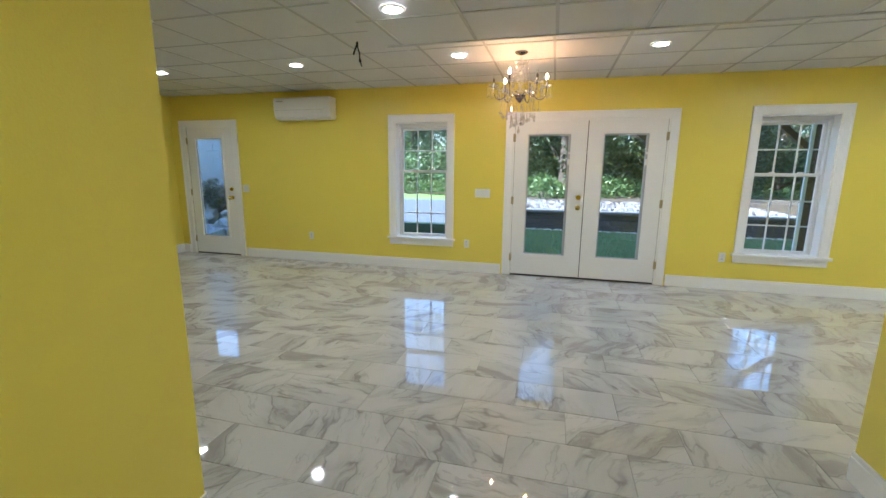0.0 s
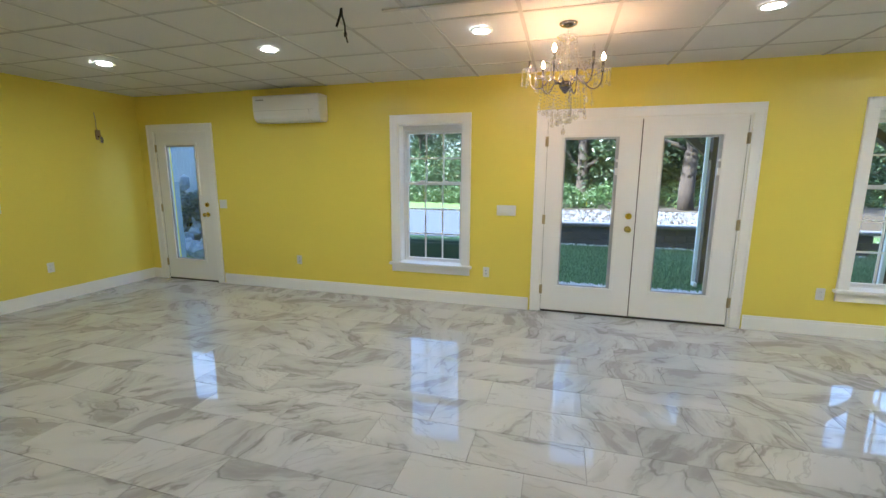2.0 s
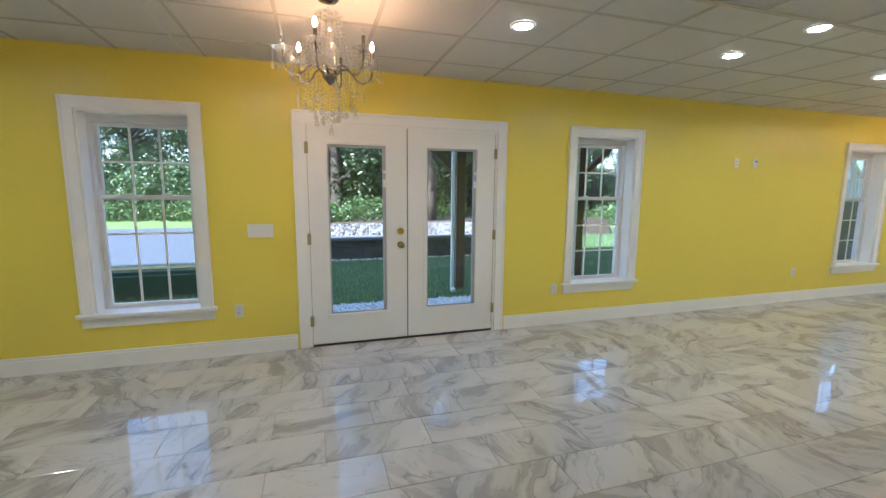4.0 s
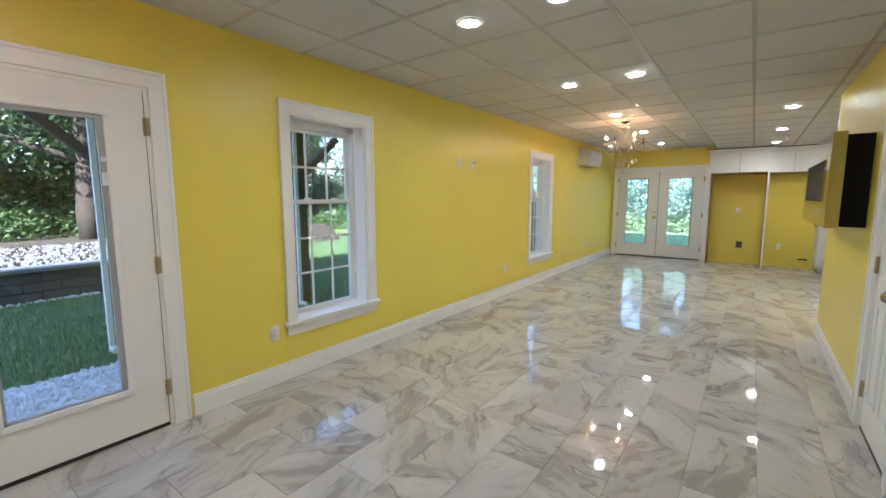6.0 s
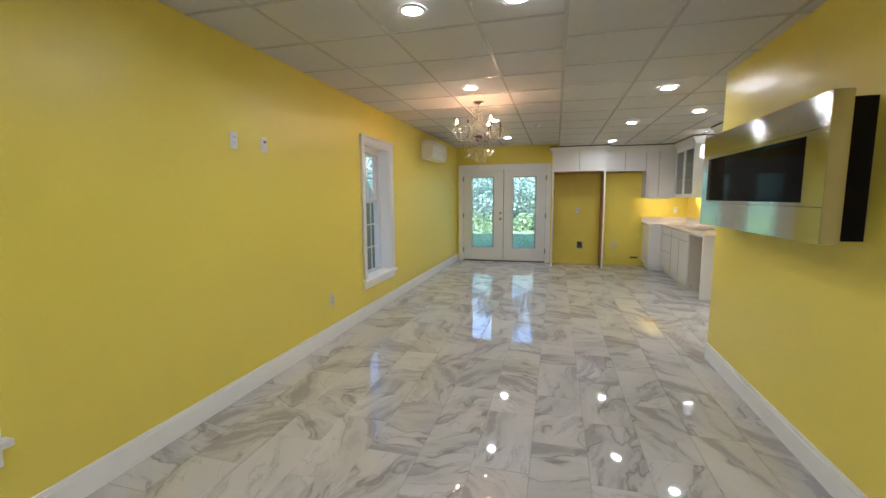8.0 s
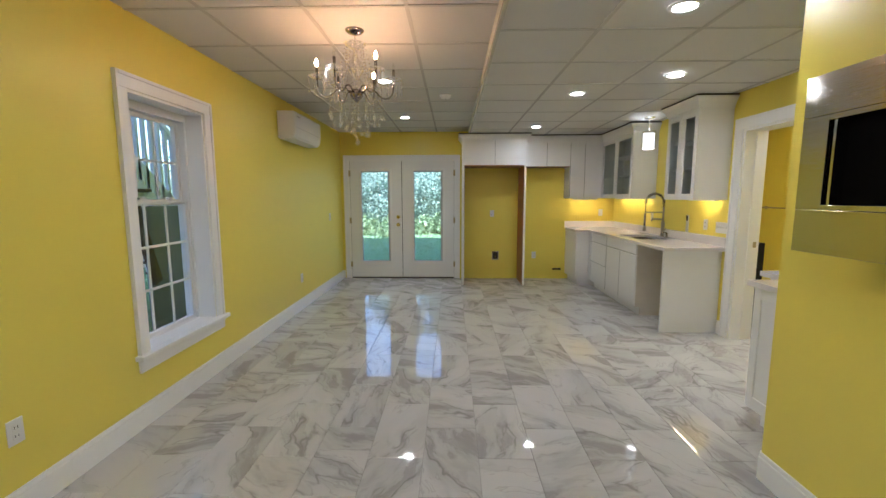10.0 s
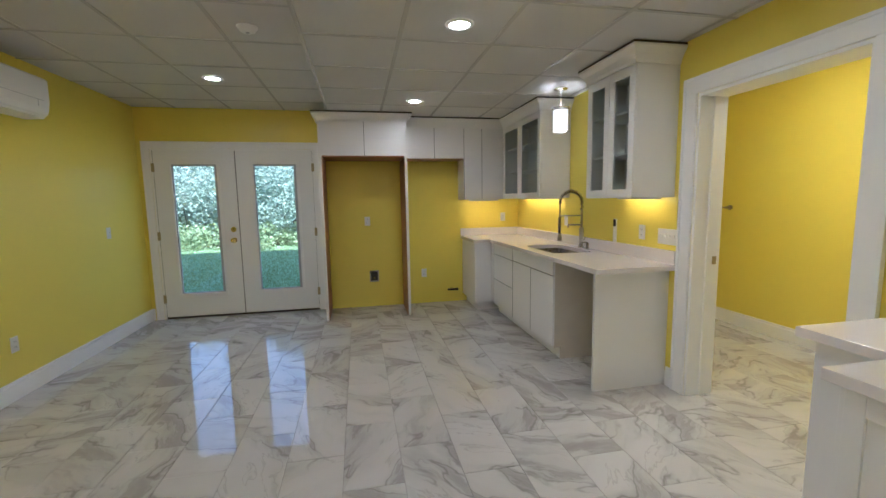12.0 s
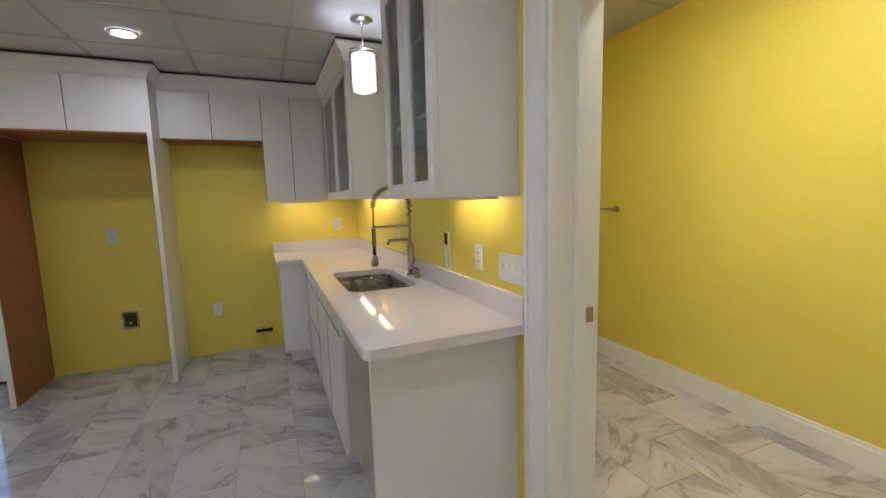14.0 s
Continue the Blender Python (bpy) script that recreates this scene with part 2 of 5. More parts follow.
# leaf colour lifted to a bluish pale tone that stands in for outdoor glare
GLAREHEDGE = leaf_mat("glare_paled_hedge_leaves", (0.27, 0.39, 0.34), (0.37, 0.49, 0.43), 0.6, 0.25)
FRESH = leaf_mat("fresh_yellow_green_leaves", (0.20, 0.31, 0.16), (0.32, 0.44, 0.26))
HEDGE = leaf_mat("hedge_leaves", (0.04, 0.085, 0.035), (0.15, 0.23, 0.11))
ROCK = mat("blue_grey_rock", (0.30, 0.33, 0.36), 0.9, vary=0.5, scale=9, bump=1, bscale=25)
SCRUB = leaf_mat("grey_green_scrub", (0.08, 0.12, 0.10), (0.18, 0.22, 0.20))
# gold tint stands in for the yellow wall mirrored in plain steel
WALLREFLECT = mat("steel_with_yellow_wall_reflection", (0.50, 0.42, 0.15), 0.22, 1.0, vary=0.12, scale=9)
BLOCKWALL = mat("blue_grey_block", (0.33, 0.38, 0.44), 0.8, vary=0.15, scale=5)
GRASS = leaf_mat("grass_blades", (0.075, 0.145, 0.07), (0.15, 0.24, 0.12))
# far lighter than GRASS: the washed-out brightness of the end lawn is in the colour
GLAREGRASS = leaf_mat("glare_paled_grass_blades", (0.34, 0.58, 0.40), (0.46, 0.68, 0.50))


# ---- mesh helpers ----
def box(bm, x0, x1, y0, y1, z0, z1, bev=0.0, mi=0):
    g = bmesh.ops.create_cube(bm, size=1, matrix=Matrix.Translation(((x0 + x1) / 2, (y0 + y1) / 2, (z0 + z1) / 2)) @ Matrix.Diagonal((abs(x1 - x0), abs(y1 - y0), abs(z1 - z0), 1)))
    fs = {f for v in g["verts"] for f in v.link_faces}
    for f in fs:
        f.material_index = mi
    if bev:
        bmesh.ops.bevel(bm, geom=list({e for v in g["verts"] for e in v.link_edges}), offset=bev, segments=2, affect="EDGES", profile=0.6)
    return bm


def Box(*a, bev=0.0):
    return box(bmesh.new(), *a, bev=bev)


def cyl(bm, p, r, h, axis="z", r2=None, seg=20, mi=0):
    """A round bar or cone from the point p, h long along +axis."""
    turn = {"z": Matrix(), "x": Matrix.Rotation(radians(90), 4, "Y"), "y": Matrix.Rotation(radians(-90), 4, "X")}[axis]
    g = bmesh.ops.create_cone(bm, cap_ends=True, segments=seg, radius1=r, radius2=r if r2 is None else r2, depth=h, matrix=Matrix.Translation(p) @ turn @ Matrix.Translation((0, 0, h / 2)))
    for f in {f for v in g["verts"] for f in v.link_faces}:
        f.material_index = mi
        f.smooth = len(f.verts) == 4
    return bm


def ball(bm, p, r, sx=1, sy=1, sz=1, u=14, v=8, smooth=True):
    g = bmesh.ops.create_uvsphere(bm, u_segments=u, v_segments=v, radius=r, matrix=Matrix.Translation(p) @ Matrix.Diagonal((sx, sy, sz, 1)))
    for f in {f for w in g["verts"] for f in w.link_faces}:
        f.smooth = smooth
    return bm


def lathe(bm, profile, seg=24, at=(0, 0, 0), smooth=True):
    """Turns a profile of (radius, height) about the z axis."""
    rings = []
    for r, z in profile:
        rings.append([bm.verts.new((at[0] + max(r, 1e-4) * math.cos(2 * math.pi * i / seg), at[1] + max(r, 1e-4) * math.sin(2 * math.pi * i / seg), at[2] + z)) for i in range(seg)])
    for a, b in zip(rings, rings[1:]):
        for i in range(seg):
            f = bm.faces.new((a[i], a[(i + 1) % seg], b[(i + 1) % seg], b[i]))
            f.smooth = smooth
    return bm


def tube(bm, pts, r, seg=8, taper=None):
    """A round bar along a line of points."""
    pts = [Vector(p) for p in pts]
    rings = []
    up = Vector((0.13, 0.31, 0.94))
    for i, p in enumerate(pts):
        d = (pts[min(i + 1, len(pts) - 1)] - pts[max(i - 1, 0)]).normalized()
        a = d.cross(up)
        if a.length < 0.05:
            a = d.cross(Vector((1, 0, 0)))
        a.normalize()
        b = d.cross(a)
        rr = r if taper is None else r + (taper - r) * i / (len(pts) - 1)
        rings.append([bm.verts.new(p + rr * (math.cos(2 * math.pi * k / seg) * a + math.sin(2 * math.pi * k / seg) * b)) for k in range(seg)])
    for a, b in zip(rings, rings[1:]):
        for k in range(seg):
            f = bm.faces.new((a[k], b[k], b[(k + 1) % seg], a[(k + 1) % seg]))
            f.smooth = True
    bm.faces.new(rings[0]), bm.faces.new(rings[-1][::-1])
    return bm


def mesh_of(name, bm, mats):
    me = bpy.data.meshes.new(name)
    bmesh.ops.recalc_face_normals(bm, faces=bm.faces)
    bm.to_mesh(me)
    bm.free()
    for m in mats if isinstance(mats, (list, tuple)) else [mats]:
        me.materials.append(m)
    return me


def part(name, bm, material, parent, label=""):
    ob = new(name, mesh_of(name, bm, material))
    ob.parent = parent
    return tagged(ob, label)


def root(name, m, label, category, group="", kind=""):
    ob = new(name)
    ob.empty_display_size = 0.1
    ob.matrix_world = m
    return tagged(ob, label, category, group, kind)


def struct(name, bm, material, label="", category="wall"):
    return tagged(new(name, mesh_of(name, bm, material)), label, category, kind="structure")


def thing(name, bm, material, label, category, group="", kind=""):
    return tagged(new(name, mesh_of(name, bm, material)), label, category, group, kind)


def wall_cells(bm, u0, u1, z0, z1, holes, put):
    """Fills a wall of u0..u1, z0..z1 with blocks around its rectangular holes."""
    us = sorted({u0, u1, *[h for o in holes for h in o[:2]]})
    for a, b in zip(us, us[1:]):
        zs = [z0]
        for o in sorted(holes, key=lambda o: o[2]):
            if o[0] <= a and b <= o[1]:
                zs += [o[2], o[3]]
        zs.append(z1)
        for c, d in zip(zs[::2], zs[1::2]):
            if d - c > 1e-4:
                put(bm, a, b, c, d)
    return bm


# ---- plan ----
NY, EX, WX, TY, KY = 5.79, 11.53, -5.80, 2.305, 1.10
HI, LO, SIDE = 2.515, 2.405, 2.62
STEP_Y, STEP_X = 3.60, -1.15
WIN_C = (-1.566, 2.840, 7.160)
WIN_W, WIN_Z0, WIN_Z1 = 0.77, 0.44, 2.06
FD = (-0.305, 1.54)
LD = (-5.545, -4.645)
ED = (3.815, 5.655)
TD = (3.36, 4.06)
WD = (2.99, 3.83)
KD = (7.43, 8.39)
DOOR_Z = 2.05

# ---- walls, floor, ceilings ----
bm = bmesh.new()
holes = [(c - WIN_W / 2, c + WIN_W / 2, WIN_Z0, WIN_Z1) for c in WIN_C] + [(FD[0], FD[1], -0.1, DOOR_Z), (LD[0], LD[1], -0.1, DOOR_Z)]
wall_cells(bm, WX - 0.2, EX + 0.2, -0.1, 2.75, [(a, b, max(c, -0.1), d) for a, b, c, d in holes], lambda bm, a, b, c, d: box(bm, a, b, NY, NY + 0.24, c, d))
struct("wall_north", bm, YELLOW, "bright yellow painted wall with windows and doors")
bm = wall_cells(bmesh.new(), KY - 2.0, NY, -0.1, 2.75, [(ED[0], ED[1], -0.1, DOOR_Z)], lambda bm, a, b, c, d: box(bm, EX, EX + 0.2, a, b, c, d))
struct("wall_east", bm, YELLOW, "bright yellow painted end wall with a double door")
bm = wall_cells(bmesh.new(), 1.3, NY, -0.1, 2.75, [(WD[0], WD[1], -0.1, DOOR_Z)], lambda bm, a, b, c, d: box(bm, WX - 0.2, WX, a, b, c, d))
struct("wall_west", bm, YELLOW, "bright yellow painted end wall with a side door")
bm = wall_cells(bmesh.new(), 1.67, 6.27, -0.1, 2.75, [(TD[0], TD[1], -0.1, DOOR_Z)], lambda bm, a, b, c, d: box(bm, a, b, TY - 0.12, TY, c, d))
struct("wall_return", Box(6.15, 6.27, KY - 0.21, TY - 0.12, -0.1, 2.75), YELLOW, "yellow painted end of the partition beside the counter")
struct("wall_fireplace", bm, YELLOW, "yellow painted partition with a closet door")
bm = wall_cells(bmesh.new(), 6.27, EX, -0.1, 2.75, [(KD[0], KD[1], -0.1, DOOR_Z)], lambda bm, a, b, c, d: box(bm, a, b, KY - 0.21, KY, c, d))
struct("wall_kitchen", bm, YELLOW, "yellow painted kitchen wall with a wide doorway")
struct("wall_hall_left", box(box(bmesh.new(), -1.15, -1.03, -2.2, 1.30, -0.1, 2.75), WX, -1.15, 1.18, 1.30, -0.1, 2.75), YELLOW, "yellow painted wall at the hall opening")
struct("wall_hall_right", box(box(bmesh.new(), 1.67, 1.79, -2.2, TY - 0.12, -0.1, 2.75), -1.15, 1.79, -2.32, -2.2, -0.1, 2.75), YELLOW, "yellow painted wall of the hall")
struct("wall_closet", Box(1.79, 6.15, 0.9, 1.0, -0.1, 2.75), YELLOW, "yellow painted closet wall")
bm = Box(6.30, EX, -0.77, -0.65, -0.1, 2.75)
struct("wall_side_room", box(bm, 6.30, 6.42, -0.65, KY - 0.21, -0.1, 2.75), YELLOW, "bright yellow wall of the side room")

# suspended ceilings: panels between grid bars, one mesh each
def hung(name, x0, x1, y0, y1, z, gx, gy, step):
    bm = Box(x0, x1, y0, y1, z + 0.006, z + 0.05)
    xs = [gx + step * k for k in range(-40, 60) if x0 + 0.02 < gx + step * k < x1 - 0.02]
    ys = [gy + step * k for k in range(-40, 60) if y0 + 0.02 < gy + step * k < y1 - 0.02]
    for x in xs:
        box(bm, x - 0.012, x + 0.012, y0, y1, z, z + 0.007, mi=1)
    for y in ys:
        for a, b in zip([x0] + xs, xs + [x1]):
            box(bm, a + 0.012, b - 0.012, y - 0.012, y + 0.012, z + 0.0005, z + 0.007, mi=1)
    # the panels sag a little out of true
    xe, ye = [x0] + xs + [x1], [y0] + ys + [y1]
    for a, b in zip(xe, xe[1:]):
        for c, d in zip(ye, ye[1:]):
            if b - a > 0.05 and d - c > 0.05:
                t = random.uniform(0.0008, 0.0035)
                box(bm, a + 0.014, b - 0.014, c + 0.014, d - 0.014, z + 0.006 - t, z + 0.02)
    return struct(name, bm, [CEIL, TBAR], "pale grey suspended ceiling of square panels", "ceiling")


hung("ceiling_high", STEP_X, EX, STEP_Y, NY, HI, -1.03, 4.13, 0.605)
hung("ceiling_west", WX, STEP_X, 1.30, NY, HI, -1.03, 4.13, 0.605)
hung("ceiling_low", STEP_X, EX, KY - 0.1, STEP_Y, LO, 8.135, 2.995, 0.61)
hung("ceiling_hall", STEP_X, 1.79, -2.2, KY - 0.1, LO, 8.135, 2.995, 0.61)
hung("ceiling_side_room", 6.30, EX, -0.77, KY - 0.21, SIDE, 8.135, 2.995, 0.61)
bm = Box(STEP_X, EX, STEP_Y - 0.01, STEP_Y, LO + 0.051, HI + 0.04)
box(bm, STEP_X, EX, STEP_Y - 0.02, STEP_Y + 0.004, LO - 0.004, LO + 0.018, mi=1)
box(bm, STEP_X, STEP_X + 0.01, 1.3, STEP_Y - 0.01, LO + 0.051, HI + 0.04)
struct("trim_ceiling_step", bm, [CEIL, TBAR], "pale edge between two ceiling heights", "trim")
struct("roof", Box(WX - 0.2, EX + 0.2, -2.4, NY + 0.24, 2.75, 2.85), CEIL, "roof deck over the ceiling", "roof")
# unseen block over the rooms, sized so its shadow covers the lawns
struct("wall_upper_storey", box(Box(WX - 0.2, EX + 0.2, -4.5, NY + 0.24, 2.86, 3.2), WX - 0.2, EX + 0.2, -4.5, NY + 0.24, 3.2, 9.4), WHITEWOOD, "unseen upper storey block added to shade the lawns")

# added out of view to keep sun off the west part of the lawn
struct("wall_west_wing", box(Box(-17, WX - 0.21, -4.5, NY + 0.24, -0.15, 2.85), -17, WX - 0.21, -4.5, NY + 0.24, 2.86, 9.4), WHITEWOOD, "unseen block west of the house added to shade the lawn")

# baseboards
def baseboard(name, spans):
    bm = bmesh.new()
    for axis, at, side, a, b in spans:
        for h0, h1, d in ((0.0, 0.118, 0.016), (0.118, 0.142, 0.011)):
            p, q = sorted((at, at + side * d))
            if axis == "x":
                box(bm, a, b, p, q, h0, h1, bev=0.002)
            else:
                box(bm, p, q, a, b, h0, h1, bev=0.002)
    return struct(name, bm, WHITE, "tall white painted baseboard", "baseboard")


baseboard("baseboard_north", [("x", NY, -1, WX + 0.016, LD[0] - 0.115), ("x", NY, -1, LD[1] + 0.115, FD[0] - 0.115), ("x", NY, -1, FD[1] + 0.115, EX - 0.016)])
baseboard("baseboard_east", [("y", EX, -1, ED[1] + 0.1, NY)])
baseboard("baseboard_west", [("y", WX, 1, WD[1] + 0.115, NY), ("y", WX, 1, 1.316, WD[0] - 0.115)])
baseboard("baseboard_fireplace", [("x", TY, 1, 1.67, TD[0] - 0.1), ("x", TY, 1, TD[1] + 0.1, 6.27), ("y", 6.27, 1, 2.06, TY)])
baseboard("baseboard_hall", [("y", -1.03, 1, -2.2, 1.30), ("x", 1.30, 1, WX + 0.016, -1.03), ("y", 1.67, -1, -2.2, TY)])
baseboard("baseboard_side_room", [("x", -0.65, 1, 6.55, EX)])
baseboard("baseboard_kitchen", [("x", KY, 1, 8.50, 8.56)])


# ---- doors and windows ----
def casing(parent, u0, u1, z1, w, mi=WHITE, z0=0.0):
    """Flat casing round an opening, with a raised outer edge, in wall coordinates (u along, -y into the room)."""
    for a, b in ((u0 - w, u0), (u1, u1 + w)):
        outer = (a, a + 0.02) if a < u0 - 1e-6 else (b - 0.02, b)
        part("casing", box(box(bmesh.new(), a, b, -0.018, 0, z0, z1, bev=0.003), outer[0], outer[1], -0.026, -0.018, z0, z1 + w, bev=0.003), mi, parent)
    part("casing", box(box(bmesh.new(), u0 - w, u1 + w, -0.018, 0, z1, z1 + w, bev=0.003), u0 - w + 0.021, u1 + w - 0.021, -0.026, -0.018, z1 + w - 0.02, z1 + w, bev=0.003), mi, parent)


def jambs(parent, u0, u1, z1, depth, t=0.02):
    part("jamb", Box(u0, u0 + t, 0.0, depth, 0, z1 - t), WHITE, parent)
    part("jamb", Box(u1 - t, u1, 0.0, depth, 0, z1 - t), WHITE, parent)
    part("jamb", Box(u0, u1, 0.0, depth, z1 - t, z1), WHITE, parent)


def hinge(parent, u, z):
    part("hinge", cyl(box(bmesh.new(), u - 0.016, u + 0.016, -0.003, 0.002, z - 0.05, z + 0.05), (u, -0.008, z - 0.05), 0.007, 0.1, seg=10), OLDBRASS, parent)


def knob(parent, u, z, metal, bolt):
    bm = cyl(bmesh.new(), (u, 0.006, z), 0.032, 0.012, "y", seg=24)
    bmesh.ops.translate(bm, vec=(0, -0.018, 0), verts=bm.verts)
    cyl(bm, (u, -0.05, z), 0.011, 0.045, "y", seg=14)
    ball(bm, (u, -0.062, z), 0.029, 1, 0.8, 1, 18, 10)
    part("door_knob", bm, metal, parent, "polished round door knob")
    if bolt:
        bm = cyl(bmesh.new(), (u, -0.014, bolt), 0.031, 0.014, "y", seg=24)
        box(bm, u - 0.005, u + 0.005, -0.034, -0.014, bolt - 0.017, bolt + 0.017, bev=0.002)
        part("deadbolt", bm, metal, parent, "polished deadbolt with thumb turn")


def lite_slab(parent, u0, u1, g0, g1, hinge_at, slider=True):
    """A white door leaf with one tall pane that has a blind cassette inside it."""
    z0, z1, gz0, gz1, t = 0.022, 2.035, 0.305, 1.868, 0.044
    leaf = part("door_leaf", wall_cells(bmesh.new(), u0, u1, z0, z1, [(g0, g1, gz0, gz1)], lambda bm, a, b, c, d: box(bm, a, b, 0.006, 0.006 + t, c, d)), DOORWHITE, parent, "white door leaf")
    bm = bmesh.new()
    f = 0.032
    for a, b, c, d in ((g0 - f, g1 + f, gz1, gz1 + f), (g0 - f, g1 + f, gz0 - f, gz0), (g0 - f, g0, gz0, gz1), (g1, g1 + f, gz0, gz1)):
        box(bm, a, b, -0.006, 0.006, c, d, bev=0.004)
    part("lite_frame", bm, DOORWHITE, leaf)
    # dark strips round the leaf draw the shade of its gap
    part("weatherstrip", box(box(box(bmesh.new(), u0, u1, 0.0042, 0.0058, z1 - 0.001, z1 + 0.003), u0 - 0.003, u0 + 0.0005, 0.0042, 0.0058, z0, z1), u1 - 0.0005, u1 + 0.003, 0.0042, 0.0058, z0, z1), THRESH_SHADE, leaf, "thin dark strip standing in for shade in the door gap")
    bm = bmesh.new()
    for a, b, c, d in ((g0, g1, gz1 - 0.022, gz1), (g0, g0 + 0.014, gz0, gz1 - 0.022), (g1 - 0.03, g1, gz0, gz1 - 0.022), (g0, g1, gz0, gz0 + 0.012)):
        box(bm, a, b, 0.012, 0.034, c, d)
    part("blind_cassette", bm, GREYLITE, leaf, "grey blind cassette round the pane")
    pane = part("pane", Box(g0, g1, 0.036, 0.040, gz0, gz1), PANE, leaf)
    pane.visible_shadow = False
    if slider:
        part("blind_slider", box(box(bmesh.new(), g1 - 0.026, g1 + 0.004, -0.014, 0.011, 1.49, 1.56, bev=0.003), g1 - 0.024, g1, -0.012, 0.011, 1.62, 1.645, bev=0.003), PLASTIC, leaf, "white blind slider")
    for z in (0.25, 1.02, 1.83):
        hinge(leaf, hinge_at, z)
    return leaf


def door_frame(name, m, u0, u1, label, w=0.095):
    d = root(name, m, label, "door", kind="structure")
    jambs(d, u0, u1, DOOR_Z, 0.2)
    casing(d, u0, u1, DOOR_Z, w)
    # dark strips along the jambs, in place of the shade between leaf and frame
    part("weatherstrip", Box(u0 + 0.0201, u1 - 0.0201, 0.03, 0.06, 2.0355, 2.0395), THRESH_SHADE, d)
    for s, u in ((1, u0 + 0.0201), (-1, u1 - 0.0201)):
        part("weatherstrip", Box(min(u, u + s * 0.0018), max(u, u + s * 0.0018), 0.012, 0.06, 0.022, 2.03), THRESH_SHADE, d)
    part("threshold", box(bmesh.new(), u0 + 0.02, u1 - 0.02, 0.004, 0.2, 0, 0.021, bev=0.003), THRESH_SHADE, d, "dark threshold")
    return d


NORTH = pose(0, NY, 0)
EAST = pose(EX, 0, 0, 0, 0, -90)
WEST = pose(WX, 0, 0, 0, 0, 90)
SOUTH = pose(0, TY, 0, 0, 0, 180)
KITCH = pose(0, KY, 0, 0, 0, 180)

d = door_frame("door_1", NORTH, *FD, "closed white double patio door with glass and brass knobs")
leaf = lite_slab(d, -0.283, 0.614, -0.112, 0.414, -0.288)
knob(leaf, 0.548, 0.945, BRASS, 1.078)
lite_slab(d, 0.622, 1.518, 0.81, 1.322, 1.523)
# dark strip drawn for the shaded gap between the two leaves
part("weatherstrip", Box(0.612, 0.624, 0.03, 0.04, 0.03, 2.04), THRESH_SHADE, d)
d = door_frame("door_2", NORTH, *LD, "closed white single door with a tall pane")
leaf = lite_slab(d, -5.523, -4.667, -5.36, -4.86, -5.528, slider=False)
knob(leaf, -4.735, 0.945, BRASS, 1.078)
d = door_frame("door_3", EAST, -ED[1], -ED[0], "closed white double patio door onto the lawn", 0.082)
# same dark strip for the gap shade between these leaves
part("weatherstrip", Box(-4.743, -4.731, 0.03, 0.04, 0.03, 2.04), THRESH_SHADE, d)
leaf = lite_slab(d, -ED[1] + 0.022, -4.741, -5.445, -4.95, -ED[1] + 0.017, slider=False)
knob(leaf, -4.805, 0.945, BRASS, 1.078)
lite_slab(d, -4.733, -ED[0] - 0.022, -4.535, -4.035, -ED[0] - 0.017, slider=False)


def panel_leaf(parent, u0, u1, hinge_at):
    leaf = part("door_leaf", Box(u0, u1, 0.006, 0.046, 0.012, 2.035, bev=0.002), DOORWHITE, parent, "white six-panel door leaf")
    mid, e = (u0 + u1) / 2, 0.1
    for a, b in ((u0 + e, mid - 0.045), (mid + 0.045, u1 - e)):
        for c, dd in ((0.22, 0.80), (0.95, 1.55), (1.66, 1.92)):
            bm = bmesh.new()
            for p, q, r, s in ((a, b, dd - 0.014, dd), (a, b, c, c + 0.014), (a, a + 0.014, c + 0.014, dd - 0.014), (b - 0.014, b, c + 0.014, dd - 0.014)):
                box(bm, p, q, -0.002, 0.0055, r, s, bev=0.003)
            box(bm, a + 0.035, b - 0.035, 0.0, 0.0055, c + 0.035, dd - 0.035, bev=0.004)
            part("panel", bm, DOORWHITE, leaf)
    for z in (0.25, 1.02, 1.83):
        hinge(leaf, hinge_at, z)
    return leaf


d = door_frame("door_4", SOUTH, -TD[1], -TD[0], "closed white panelled closet door with dull brass hinges")
leaf = panel_leaf(d, -TD[1] + 0.022, -TD[0] - 0.022, -TD[1] + 0.017)
knob(leaf, -TD[0] - 0.09, 0.93, NICKEL, 0)
d = door_frame("door_5", WEST, WD[0], WD[1], "closed white panelled side door")
leaf = panel_leaf(d, WD[0] + 0.022, WD[1] - 0.022, WD[0] + 0.017)
knob(leaf, WD[0] + 0.09, 0.93, NICKEL, 0)

d = root("doorway", KITCH, "white cased open doorway into the side room", "doorway", kind="structure")
jambs(d, -KD[1], -KD[0], DOOR_Z, 0.21)
casing(d, -KD[1], -KD[0], DOOR_Z, 0.105)
part("door_stop", Box(-KD[1] + 0.02, -KD[1] + 0.032, 0.10, 0.14, 0, DOOR_Z - 0.02), WHITE, d)
part("door_stop", Box(-KD[0] - 0.032, -KD[0] - 0.02, 0.10, 0.14, 0, DOOR_Z - 0.02), WHITE, d)
part("strike_plate", Box(-KD[1] + 0.0201, -KD[1] + 0.023, 0.155, 0.185, 0.925, 0.98), OLDBRASS, d, "small brass strike plate")


